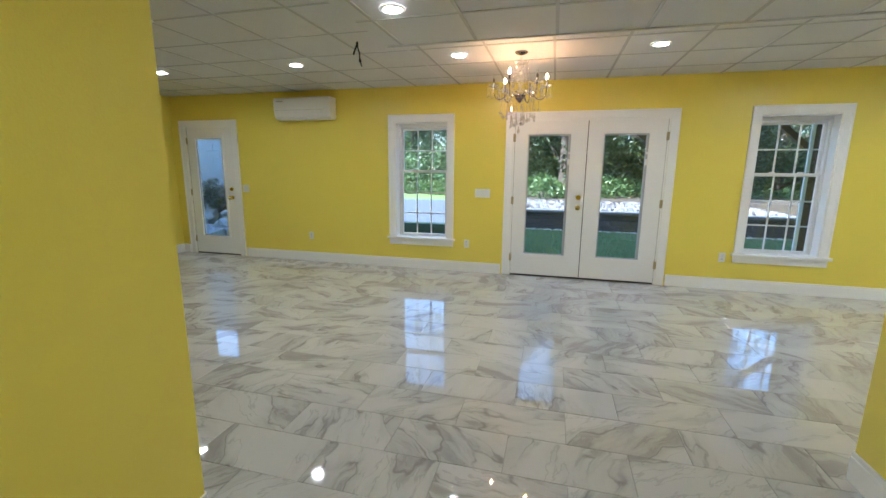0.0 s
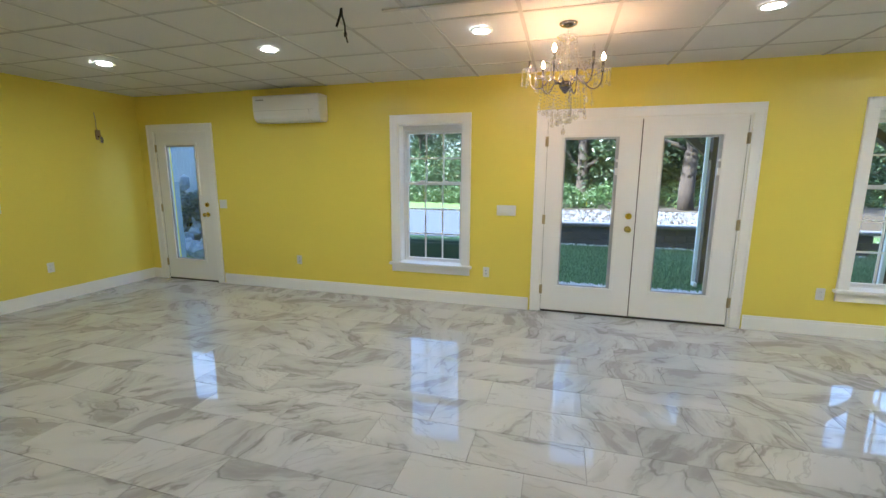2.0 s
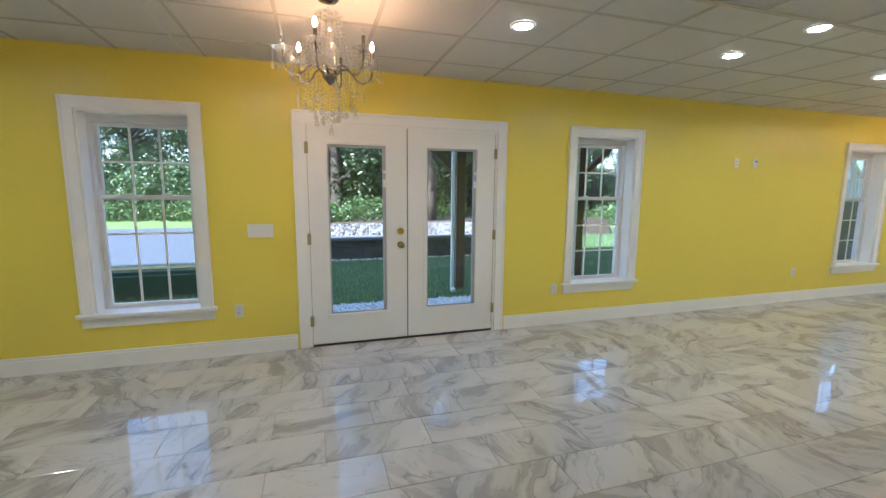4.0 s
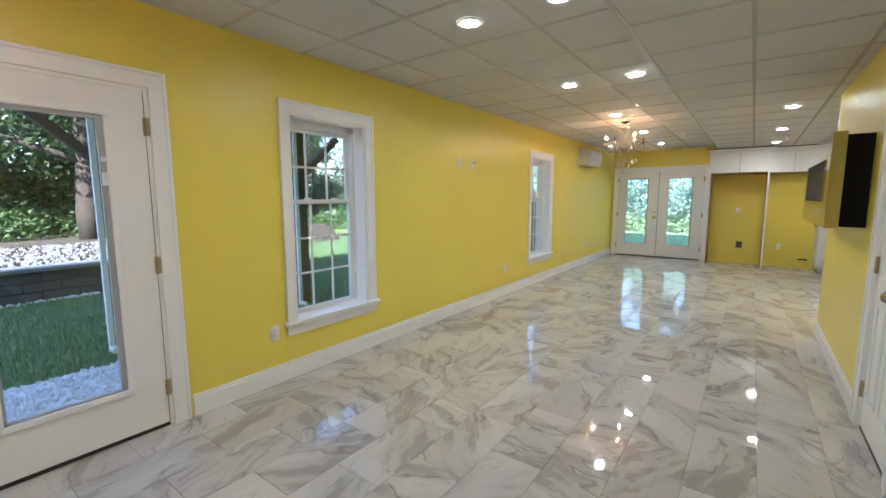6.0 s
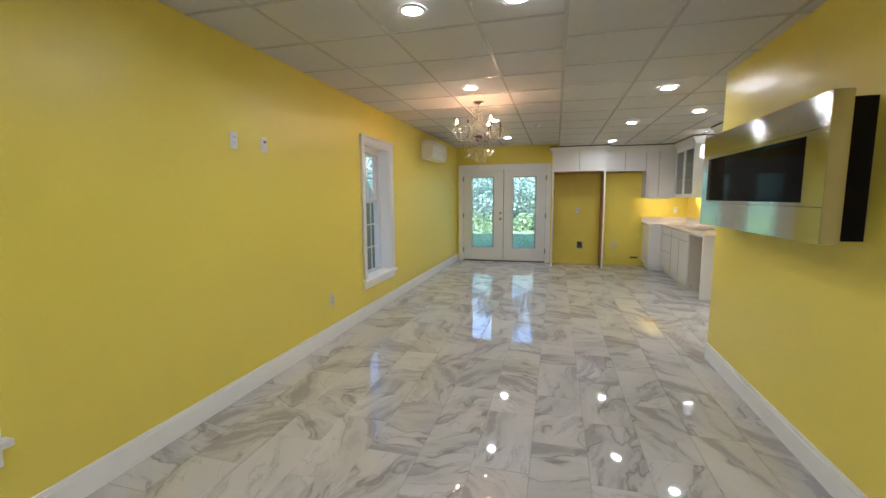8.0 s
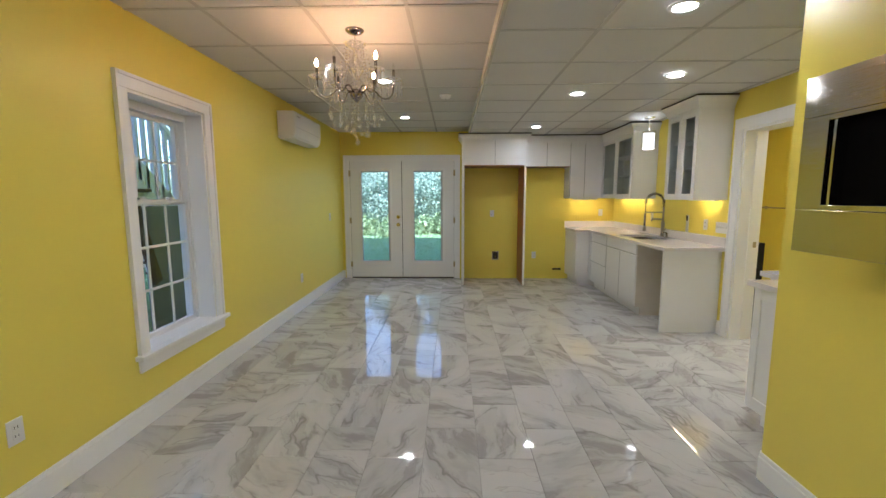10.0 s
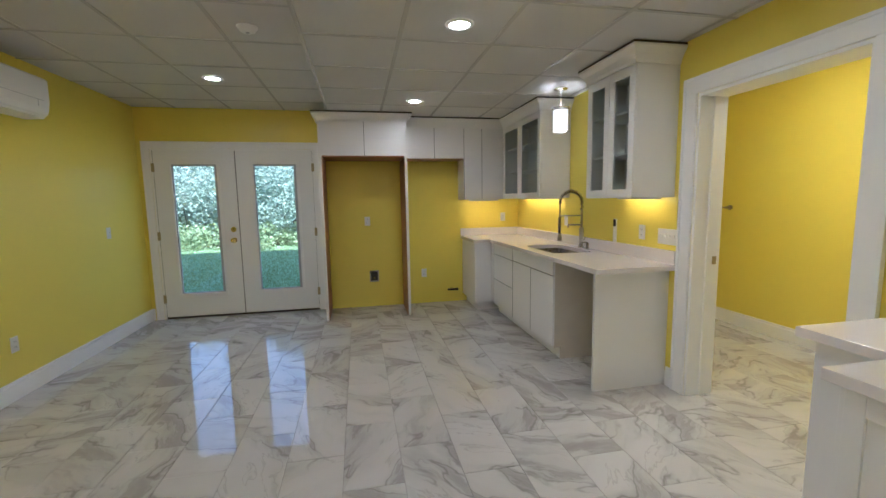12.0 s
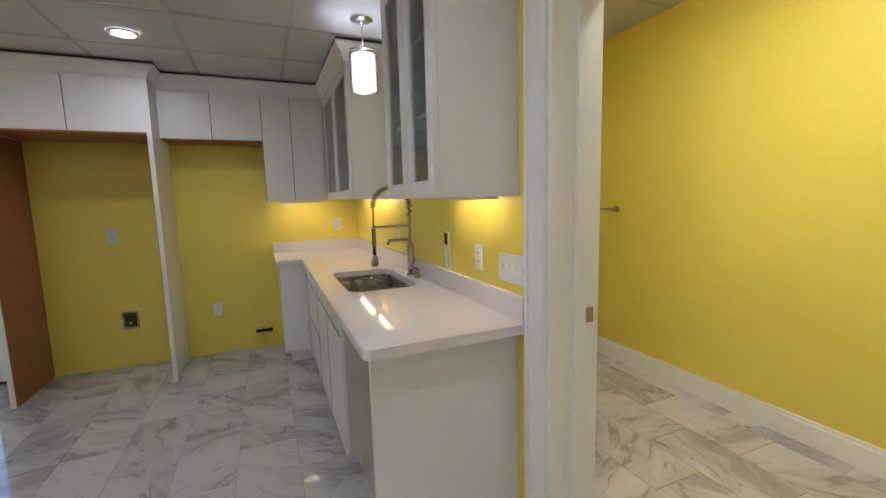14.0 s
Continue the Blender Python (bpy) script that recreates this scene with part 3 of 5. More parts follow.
def window(name, cx, label):
    w = root(name, pose(cx, NY, 0), label, "window", kind="structure")
    h, a, b, dp = WIN_W / 2, WIN_Z0, WIN_Z1, 0.170
    c = 0.09
    for s in (-1, 1):
        x0, x1 = sorted((s * h, s * (h + c)))
        o0, o1 = sorted((s * (h + c), s * (h + c - 0.022)))
        part("casing", box(box(bmesh.new(), x0, x1, -0.018, 0, a, b, bev=0.003), o0, o1, -0.027, -0.018, a, b + c, bev=0.003), WHITE, w)
        j0, j1 = sorted((s * h, s * (h - 0.015)))
        part("jamb", Box(j0, j1, 0, dp, a, b - 0.015), WHITE, w)
    part("casing", box(box(bmesh.new(), -h - c, h + c, -0.018, 0, b, b + c, bev=0.003), -h - c + 0.023, h + c - 0.023, -0.027, -0.018, b + c - 0.022, b + c, bev=0.003), WHITE, w)
    part("jamb", Box(-h, h, 0, dp, b - 0.015, b), WHITE, w)
    part("window_sill", Box(-h - c - 0.025, h + c + 0.025, -0.055, -0.0005, a - 0.012, a + 0.02, bev=0.006), WHITE, w)
    part("window_sill", Box(-h + 0.0005, h - 0.0005, -0.0004, 0.235, a + 0.0005, a + 0.0195), WHITE, w)
    part("apron", box(box(bmesh.new(), -h - c, h + c, -0.018, 0, a - 0.095, a - 0.0125, bev=0.003), -h - c + 0.002, h + c - 0.002, -0.026, -0.018, a - 0.035, a - 0.0125, bev=0.003), WHITE, w)
    # vinyl frame and two sashes
    i, f = h - 0.015, 0.022
    bm = bmesh.new()
    for x0, x1, z0, z1 in ((-i, -i + f, a, b - 0.015), (i - f, i, a, b - 0.015), (-i + f, i - f, b - 0.015 - 2.6 * f, b - 0.015), (-i + f, i - f, a, a + 0.025)):
        box(bm, x0, x1, dp - 0.04, dp + 0.053, z0, z1, bev=0.003)
    part("window_frame", bm, VINYL, w)
    rail = a + (b - a) * 0.585
    for nm, y, z0, z1, rows in (("lower_sash", dp - 0.03, a + 0.026, rail + 0.02, 3), ("upper_sash", dp + 0.012, rail - 0.02, b - 0.016 - 2.6 * f, 2)):
        x0, x1, g = -i + f + 0.001, i - f - 0.001, 0.030
        bm = bmesh.new()
        for p, q, r, s in ((x0, x0 + g, z0, z1), (x1 - g, x1, z0, z1), (x0 + g, x1 - g, z0, z0 + g), (x0 + g, x1 - g, z1 - g, z1)):
            box(bm, p, q, y, y + 0.035, r, s, bev=0.003)
        sash = part(nm, bm, VINYL, w)
        gx0, gx1, gz0, gz1 = x0 + g, x1 - g, z0 + g, z1 - g
        for k in (1, 2):
            x = gx0 + (gx1 - gx0) * k / 3
            part("muntin", Box(x - 0.009, x + 0.009, y + 0.012, y + 0.020, gz0, gz1), VINYL, sash)
        for k in range(1, rows):
            z = gz0 + (gz1 - gz0) * k / rows
            part("muntin", Box(gx0, gx1, y + 0.0125, y + 0.0195, z - 0.009, z + 0.009), VINYL, sash)
        pane = part("pane", Box(gx0, gx1, y + 0.022, y + 0.026, gz0, gz1), PANE, sash)
        pane.visible_shadow = False
        if nm == "lower_sash":
            for x in (-0.14, 0.14):
                part("sash_lock", Box(x - 0.03, x + 0.03, y - 0.012, y + 0.01, z1, z1 + 0.014, bev=0.003), VINYL, sash)
    return w


window("window_1", WIN_C[0], "white double-hung window facing the driveway")
window("window_2", WIN_C[1], "white double-hung window facing the deck post")
window("window_3", WIN_C[2], "white double-hung window facing the outdoor stair")


# ---- lamps in the ceiling ----
def downlight(x, y, z):
    d = root("recessed_light", pose(x, y, z), "round white recessed ceiling light, lit", "ceiling light", "recessed lights")
    part("trim_ring", lathe(bmesh.new(), [(0.0555, -0.002), (0.060, -0.010), (0.071, -0.010), (0.082, -0.004), (0.083, -0.0005), (0.0555, -0.0005), (0.0555, -0.002)], 28), PLASTIC, d)
    part("lens", cyl(bmesh.new(), (0, 0, -0.0035), 0.055, 0.0027, seg=28), LED, d, "glowing white lens")
    return d


first = downlight(-0.73, 4.40, HI)
for x in (-4.35, -2.535, 1.08, 2.88, 4.715, 6.54, 8.38, 10.20):
    copy_thing(first, pose(x, 4.41 + 0.011 * x, HI))
for x in (2.885, 4.72):
    copy_thing(first, pose(x, 3.86, HI))
for x in (-2.86,):
    copy_thing(first, pose(x, 2.87, HI))
# the last two, in the hall, are unseen and added to brighten it
for x, y in ((-0.80, 2.82), (6.61, 2.655), (8.46, 2.67), (10.36, 2.68), (7.87, 2.04), (0.35, 0.45), (0.35, -1.0)):
    copy_thing(first, pose(x, y, LO))

# ---- kitchen ----
def slab_front(parent, name, x0, x1, y, z0, z1, facing="y", label=""):
    """A flat cabinet front 19 mm thick standing proud of its carcass."""
    g = 0.0018
    if facing == "y":
        bm = Box(x0 + g, x1 - g, y, y + 0.019, z0 + g, z1 - g, bev=0.0015)
    else:
        bm = Box(y - 0.019, y, x0 + g, x1 - g, z0 + g, z1 - g, bev=0.0015)
    return part(name, bm, CABINET, parent, label)


def crown(parent, pts, z0, z1):
    """Crown moulding swept along a level line of points, its flare to the left of travel."""
    bm = bmesh.new()
    prof = [(0.0, z0), (0.006, z0), (0.010, z0 + 0.02), (0.03, z0 + (z1 - z0) * 0.55), (0.055, z1 - 0.02), (0.06, z1 - 0.012), (0.06, z1), (0.0, z1)]
    pts = [Vector((*p, 0)) for p in pts]
    rings = []
    for i, p in enumerate(pts):
        d0 = (p - pts[i - 1]).normalized() if i else (pts[1] - p).normalized()
        d1 = (pts[i + 1] - p).normalized() if i < len(pts) - 1 else d0
        n0, n1 = Vector((-d0.y, d0.x, 0)), Vector((-d1.y, d1.x, 0))
        n = (n0 + n1).normalized()
        n /= max(0.3, n.dot(n0))
        rings.append([bm.verts.new(p + n * o + Vector((0, 0, z))) for o, z in prof])
    for a, b in zip(rings, rings[1:]):
        for k in range(len(prof)):
            m = (k + 1) % len(prof)
            bm.faces.new((a[k], a[m], b[m], b[k]))
    bm.faces.new(rings[0]), bm.faces.new(rings[-1])
    part("crown", bm, CABINET, parent)
    # dark strip above the crown, drawn for the shade in the gap there
    bm, rows = bmesh.new(), []
    for i, p in enumerate(pts):
        d0 = (p - pts[i - 1]).normalized() if i else (pts[1] - p).normalized()
        d1 = (pts[i + 1] - p).normalized() if i < len(pts) - 1 else d0
        n = (Vector((-d0.y, d0.x, 0)) + Vector((-d1.y, d1.x, 0))).normalized()
        n /= max(0.3, n.dot(Vector((-d0.y, d0.x, 0))))
        rows.append([bm.verts.new(p + n * o + Vector((0, 0, z))) for o, z in ((0.005, z1 + 0.0005), (0.058, z1 + 0.0005), (0.058, LO - 0.001), (0.005, LO - 0.001))])
    for a, b in zip(rows, rows[1:]):
        for k in range(4):
            bm.faces.new((a[k], a[(k + 1) % 4], b[(k + 1) % 4], b[k]))
    bm.faces.new(rows[0]), bm.faces.new(rows[-1])
    return part("crown_gap_shade", bm, THRESH_SHADE, parent, "dark strip standing in for the shaded gap under the ceiling")


def seam(parent, facing, at, u, z0, z1, along="z", u1=0.0):
    """A dark strip that stands in for the shade in the gap between two fronts."""
    if facing == "x":
        bm = Box(at - 0.0212, at - 0.019, u - 0.0022, u + 0.0022, z0, z1)
    elif along == "z":
        bm = Box(u - 0.0022, u + 0.0022, at + 0.0185, at + 0.0203, z0, z1)
    else:
        bm = Box(u, u1, at + 0.0185, at + 0.0203, z0 - 0.0022, z0 + 0.0022)
    return part("seam", bm, THRESH_SHADE, parent)


# fridge surround
FX = 10.95
c = root("fridge_surround", pose(0, 0, 0), "tall white cabinet surround with an empty fridge bay", "cabinet")
for y0, y1, inner in ((3.675, 3.706, -1), (2.704, 2.735, 1)):
    p = part("side_panel", Box(FX, EX - 0.001, y0, y1, 0, 2.31), CABINET, c)
    yy = y0 - 0.003 if inner < 0 else y1
    part("veneer", Box(FX + 0.004, EX - 0.002, yy, yy + 0.003, 0.001, 1.90), CHERRY, p, "bare brown wood veneer")
part("carcass", Box(FX + 0.02, EX - 0.001, 2.7355, 3.6745, 1.925, 2.31), CABINET, c)
part("underside", Box(FX + 0.004, EX - 0.002, 2.739, 3.671, 1.905, 1.9245), CHERRY, c, "bare brown wood underside")
slab_front(c, "cabinet_door", 2.722, 3.196, FX + 0.0185, 1.915, 2.30, "x")
slab_front(c, "cabinet_door", 3.196, 3.69, FX + 0.0185, 1.915, 2.30, "x")
seam(c, "x", FX + 0.0185, 3.196, 1.92, 2.295)
crown(c, [(EX - 0.001, 2.702), (FX, 2.702), (FX, 3.708), (EX - 0.001, 3.708)], 2.30, 2.387)

UX = 11.20
c = root("range_wall_cabinet", pose(0, 0, 0), "short white wall cabinet over the empty range bay", "cabinet")
part("carcass", Box(UX, EX - 0.001, 1.958, 2.702, 1.912, 2.31), CABINET, c)
slab_front(c, "cabinet_door", 2.335, 2.702, UX - 0.001, 1.908, 2.28, "x")
slab_front(c, "cabinet_door", 1.958, 2.335, UX - 0.001, 1.908, 2.28, "x")
part("underside", Box(UX + 0.004, EX - 0.002, 1.96, 2.70, 1.904, 1.911), CHERRY, c, "bare brown wood underside")
seam(c, "x", UX - 0.001, 2.335, 1.912, 2.275)
crown(c, [(UX - 0.02, 1.959), (UX - 0.02, 2.70)], 2.28, 2.389)
c = root("corner_wall_cabinet", pose(0, 0, 0), "tall white wall cabinet with two narrow flat doors", "cabinet")
part("carcass", Box(UX, EX - 0.001, KY + 0.001, 1.956, 1.395, 2.31), CABINET, c)
slab_front(c, "cabinet_door", 1.723, 1.956, UX - 0.001, 1.395, 2.28, "x")
slab_front(c, "cabinet_door", 1.452, 1.723, UX - 0.001, 1.395, 2.28, "x")
seam(c, "x", UX - 0.001, 1.723, 1.40, 2.275)
seam(c, "x", UX - 0.001, 1.957, 1.40, 2.275)
crown(c, [(UX - 0.02, 1.44), (UX - 0.02, 1.957)], 2.28, 2.388)


def glass_cabinet(name, x0, x1, label, z0=1.395, front=1.42):
    c = root(name, pose(0, 0, 0), label, "cabinet")
    t, z1 = 0.018, 2.315
    part("side_panel", Box(x0, x0 + t, KY + 0.001, front, z0, z1), CABINET, c)
    part("side_panel", Box(x1 - t, x1, KY + 0.001, front, z0, z1), CABINET, c)
    part("top_panel", Box(x0 + t, x1 - t, KY + 0.001, front, z1 - 0.03, z1), CABINET, c)
    part("bottom_panel", Box(x0 + t, x1 - t, KY + 0.001, front, z0, z0 + t), CABINET, c)
    part("back_panel", Box(x0 + t, x1 - t, KY + 0.001, KY + 0.007, z0 + t, z1 - 0.03), CABINET, c)
    for z in (z0 + 0.31, z0 + 0.60):
        part("shelf", Box(x0 + t, x1 - t, KY + 0.008, front - 0.03, z, z + 0.016), CABINET, c)
    mid, s = (x0 + x1) / 2, 0.06
    for a, b in ((x0, mid), (mid, x1)):
        bm = bmesh.new()
        a, b, d0, d1 = a + 0.002, b - 0.002, z0 + 0.002, z1 - 0.04
        for p, q, r, v in ((a, a + s, d0, d1), (b - s, b, d0, d1), (a + s, b - s, d0, d0 + s), (a + s, b - s, d1 - s, d1)):
            box(bm, p, q, front + 0.001, front + 0.020, r, v, bev=0.0015)
        door = part("cabinet_door", bm, CABINET, c)
        part("pane", Box(a + s, b - s, front + 0.008, front + 0.012, d0 + s, d1 - s), CABGLASS, door, "smoky glass pane")
    return c


c = glass_cabinet("glass_wall_cabinet", 10.06, 11.177, "white wall cabinet with two glass doors in the corner")
crown(c, [(10.06, KY + 0.001), (10.06, 1.441), (11.22, 1.441)], 2.28, 2.389)
c2 = glass_cabinet("glass_wall_cabinet", 8.56, 9.152, "white wall cabinet with two glass doors by the doorway", 1.385)
crown(c2, [(8.56, KY + 0.001), (8.56, 1.441), (9.152, 1.441), (9.152, KY + 0.001)], 2.28, 2.389)
for x0, x1, host in ((8.62, 9.09, "under-cabinet strip lamp, lit warm"), (10.16, 11.2, "long under-cabinet strip lamp, lit warm")):
    z = 1.385 if x0 < 9 else 1.395
    s = root("undercabinet_light", pose((x0 + x1) / 2, 1.17, z), host, "strip light", "strip lights under the wall cabinets")
    hw = (x1 - x0) / 2
    bm = Box(-hw, hw, -0.014, 0.014, -0.0034, -0.0005)
    box(bm, -hw, hw, 0.014, 0.018, -0.011, -0.0005)
    for e in (-hw, hw - 0.004):
        box(bm, e, e + 0.004, -0.014, 0.0138, -0.011, -0.0036)
    part("housing", bm, PLASTIC, s)
    part("diffuser", Box(-hw + 0.01, hw - 0.01, -0.007, 0.007, -0.0050, -0.0036), STRIP, s, "glowing warm diffuser")
s = root("undercabinet_light", pose(11.35, 1.65, 1.395), "short under-cabinet strip lamp, lit warm", "strip light", "strip lights under the wall cabinets")
part("housing", box(box(Box(-0.014, 0.014, -0.2, 0.2, -0.008, -0.0005), -0.018, -0.0142, -0.2, 0.2, -0.022, -0.0005), -0.014, 0.014, 0.196, 0.2, -0.022, -0.0082), PLASTIC, s)
part("diffuser", Box(-0.009, 0.009, -0.19, 0.19, -0.011, -0.0085), STRIP, s, "glowing warm diffuser")

# base cabinets
BY = 1.672
def base(name, x0, x1, label, side=CABINET):
    c = root(name, pose(0, 0, 0), label, "cabinet")
    part("carcass", Box(x0, x1, KY + 0.001, BY, 0.105, 0.868), side, c)
    part("toe_kick", Box(x0, x1, KY + 0.001, BY - 0.06, 0, 0.1045), CABINET, c)
    return c


c = root("sink_base_cabinet", pose(0, 0, 0), "white sink base cabinet with two flat doors", "cabinet")
part("side_panel", box(Box(9.215, 9.233, KY + 0.001, BY, 0.105, 0.868), 9.215, 9.233, KY + 0.001, BY - 0.06, 0.0005, 0.105), MELAMINE, c, "beige unfinished side")
part("side_panel", Box(10.15, 10.168, KY + 0.001, BY, 0.105, 0.868), MELAMINE, c)
part("bottom_panel", Box(9.233, 10.15, KY + 0.001, BY, 0.105, 0.123), MELAMINE, c)
part("front_rail", Box(9.233, 10.15, BY - 0.018, BY, 0.123, 0.868), MELAMINE, c)
part("toe_kick", Box(9.2335, 10.168, KY + 0.001, BY - 0.06, 0, 0.1045), CABINET, c)
slab_front(c, "drawer_front", 9.215, 10.168, BY, 0.737, 0.862)
slab_front(c, "cabinet_door", 9.215, 9.692, BY, 0.112, 0.730)
slab_front(c, "cabinet_door", 9.692, 10.168, BY, 0.112, 0.730)
seam(c, "y", BY, 9.692, 0.115, 0.728)
seam(c, "y", BY, 9.217, 0.7335, 0, "x", 10.166)
seam(c, "y", BY, 10.169, 0.115, 0.86)
c = base("drawer_base_cabinet", 10.170, 10.850, "white base cabinet with three flat drawers")
for z0, z1 in ((0.737, 0.862), (0.432, 0.730), (0.112, 0.425)):
    slab_front(c, "drawer_front", 10.170, 10.81, BY, z0, z1)
for z in (0.7335, 0.4285):
    seam(c, "y", BY, 10.172, z, 0, "x", 10.808)
c = root("corner_base_cabinet", pose(0, 0, 0), "white corner base cabinet with one narrow door", "cabinet")
part("carcass", Box(10.912, EX - 0.001, KY + 0.001, 1.905, 0.105, 0.868), CABINET, c)
part("toe_kick", Box(10.98, EX - 0.001, KY + 0.001, 1.85, 0, 0.1045), CABINET, c)
slab_front(c, "cabinet_door", 1.70, 1.905, 10.911, 0.112, 0.862, "x")
part("filler", Box(10.851, 10.9115, BY, 1.690, 0.112, 0.862), CABINET, c)
thing("end_panel", Box(8.575, 8.597, KY + 0.001, 1.690, 0, 0.868, bev=0.0015), CABINET, "flat white panel closing the dishwasher bay", "cabinet panel")

# worktop with a sink cut-out
SX0, SX1, SY0, SY1 = 9.37, 10.05, 1.215, 1.605
c = root("worktop", pose(0, 0, 0), "pale speckled quartz worktop with a low upstand", "worktop")
bm = bmesh.new()
for a in ((SX1, 10.86, KY + 0.001, 1.722), (SX0, SX1, KY + 0.001, SY0), (SX0, SX1, SY1, 1.722), (10.86, EX - 0.001, KY + 0.001, 1.93)):
    box(bm, *a, 0.869, 0.905)
def prism(bm, pts, z0, z1):
    lo, hi = [[bm.verts.new((x, y, z)) for x, y in pts] for z in (z0, z1)]
    fs = [bm.faces.new(lo), bm.faces.new(hi)]
    for k in range(len(pts)):
        fs.append(bm.faces.new((lo[k], lo[(k + 1) % len(pts)], hi[(k + 1) % len(pts)], hi[k])))
    bmesh.ops.recalc_face_normals(bm, faces=fs)
    return bm
prism(bm, [(SX0, KY + 0.001), (SX0, 1.722)] + [(8.530 + 0.028 * math.cos(radians(a)), 1.694 + 0.028 * math.sin(radians(a))) for a in range(90, 181, 10)] + [(8.502, KY + 0.001)], 0.869, 0.905)
for cx, cy, sx, sy in ((SX0, SY0, 1, 1), (SX1, SY0, -1, 1), (SX1, SY1, -1, -1), (SX0, SY1, 1, -1)):
    r = 0.075
    prism(bm, [(cx, cy)] + [(cx + sx * r * (1 - math.cos(radians(a))), cy + sy * r * (1 - math.sin(radians(a)))) for a in range(0, 91, 10)], 0.869, 0.905)
part("slab", bm, QUARTZ, c)
part("edge", box(bmesh.new(), 8.535, 10.86, 1.7222, 1.7255, 0.870, 0.904, bev=0.0015), QUARTZ, c)
part("upstand", box(box(bmesh.new(), 8.512, EX - 0.02, KY + 0.001, KY + 0.02, 0.9055, 1.005, bev=0.002), EX - 0.0195, EX - 0.001, KY + 0.001, 1.93, 0.9055, 1.005, bev=0.002), QUARTZ, c)

c = root("sink", pose((SX0 + SX1) / 2, (SY0 + SY1) / 2, 0.868), "stainless steel undermount double sink", "sink")
hx, hy = (SX1 - SX0) / 2, (SY1 - SY0) / 2
def basin(x0, x1):
    bm = bmesh.new()
    loops = []
    for inset, z in ((-0.002, 0.0), (0.012, -0.02), (0.02, -0.185), (0.06, -0.20)):
        loop = []
        r = 0.06
        for cx, cy, a0 in ((x1 - inset - r, hy - inset - r, 0), (x0 + inset + r, hy - inset - r, 90), (x0 + inset + r, -hy + inset + r, 180), (x1 - inset - r, -hy + inset + r, 270)):
            loop += [bm.verts.new((cx + r * math.cos(radians(a0 + k * 18)), cy + r * math.sin(radians(a0 + k * 18)), z)) for k in range(6)]
        loops.append(loop)
    for p, q in zip(loops, loops[1:]):
        for k in range(len(p)):
            f = bm.faces.new((p[k], p[(k + 1) % len(p)], q[(k + 1) % len(p)], q[k]))
            f.smooth = True
    bm.faces.new(loops[-1])
    return bm
part("basin", basin(-hx, -0.13), SINKSTEEL, c)
part("basin", basin(-0.115, hx), SINKSTEEL, c)
part("divider", Box(-0.132, -0.113, -hy, hy, -0.06, -0.025, bev=0.006), SINKSTEEL, c)
part("drain", cyl(bmesh.new(), (0.11, 0, -0.199), 0.045, 0.004, seg=24), CHROME, c)

# spring faucet
c = root("kitchen_faucet", pose(9.72, 1.150, 0.905), "tall brushed nickel spring faucet with pull-down head", "faucet")
part("base", lathe(bmesh.new(), [(0.0, 0), (0.03, 0), (0.03, 0.008), (0.022, 0.012), (0.021, 0.19), (0.016, 0.20), (0.0, 0.20)], 20), NICKEL, c)
part("riser", cyl(bmesh.new(), (0, 0, 0.19), 0.011, 0.19, seg=14), NICKEL, c)
arch = [(0, 0, 0.37)] + [(0.0, 0.115 - 0.115 * math.cos(radians(a)), 0.43 + 0.12 * math.sin(radians(a))) for a in range(0, 181, 10)] + [(0, 0.23, 0.37), (0, 0.232, 0.31)]
part("hose", tube(bmesh.new(), arch, 0.0055, 10), DARKCHROME, c)
def coil(path, r, turns, wire):
    path = [Vector(p) for p in path]
    pts, n = [], turns * 10
    for k in range(n + 1):
        s = k / n * (len(path) - 1)
        i = min(int(s), len(path) - 2)
        p = path[i].lerp(path[i + 1], s - i)
        d = (path[i + 1] - path[i]).normalized()
        a = Vector((1, 0, 0))
        b = d.cross(a)
        pts.append(p + r * (math.cos(k / 10 * 2 * math.pi) * a + math.sin(k / 10 * 2 * math.pi) * b))
    return tube(bmesh.new(), pts, wire, 5)
part("spring", coil(arch[:-2], 0.0165, 24, 0.0034), DARKCHROME, c, "coiled metal spring")
part("spray_head", lathe(bmesh.new(), [(0, 0.12), (0.012, 0.12), (0.014, 0.20), (0.012, 0.28), (0, 0.28)], 16, (0, 0.232, 0.025)), DARKCHROME, c)
part("spray_nozzle", lathe(bmesh.new(), [(0, 0.05), (0.022, 0.05), (0.022, 0.085), (0.013, 0.12), (0, 0.12)], 18, (0, 0.232, 0.025)), NICKEL, c)
part("docking_arm", tube(bmesh.new(), [(0, 0, 0.315), (0, 0.1, 0.315), (0, 0.225, 0.315)], 0.006, 8), NICKEL, c)
part("pot_spout", tube(bmesh.new(), [(0, 0, 0.225), (0, 0.09, 0.227), (0, 0.14, 0.227), (0, 0.145, 0.20)], 0.009, 10), NICKEL, c)
part("lever", tube(bmesh.new(), [(-0.02, 0, 0.07), (-0.05, 0.0, 0.08), (-0.085, 0.005, 0.11)], 0.006, 8), NICKEL, c)
c = root("soap_dispenser", pose(9.60, 1.152, 0.905), "small brushed nickel soap dispenser", "soap dispenser")
part("body", lathe(bmesh.new(), [(0, 0), (0.018, 0), (0.018, 0.006), (0.012, 0.01), (0.012, 0.055), (0, 0.055)], 16), NICKEL, c)
part("spout", tube(bmesh.new(), [(0, 0, 0.06), (0, 0.03, 0.065), (0, 0.06, 0.058)], 0.006, 8), NICKEL, c)

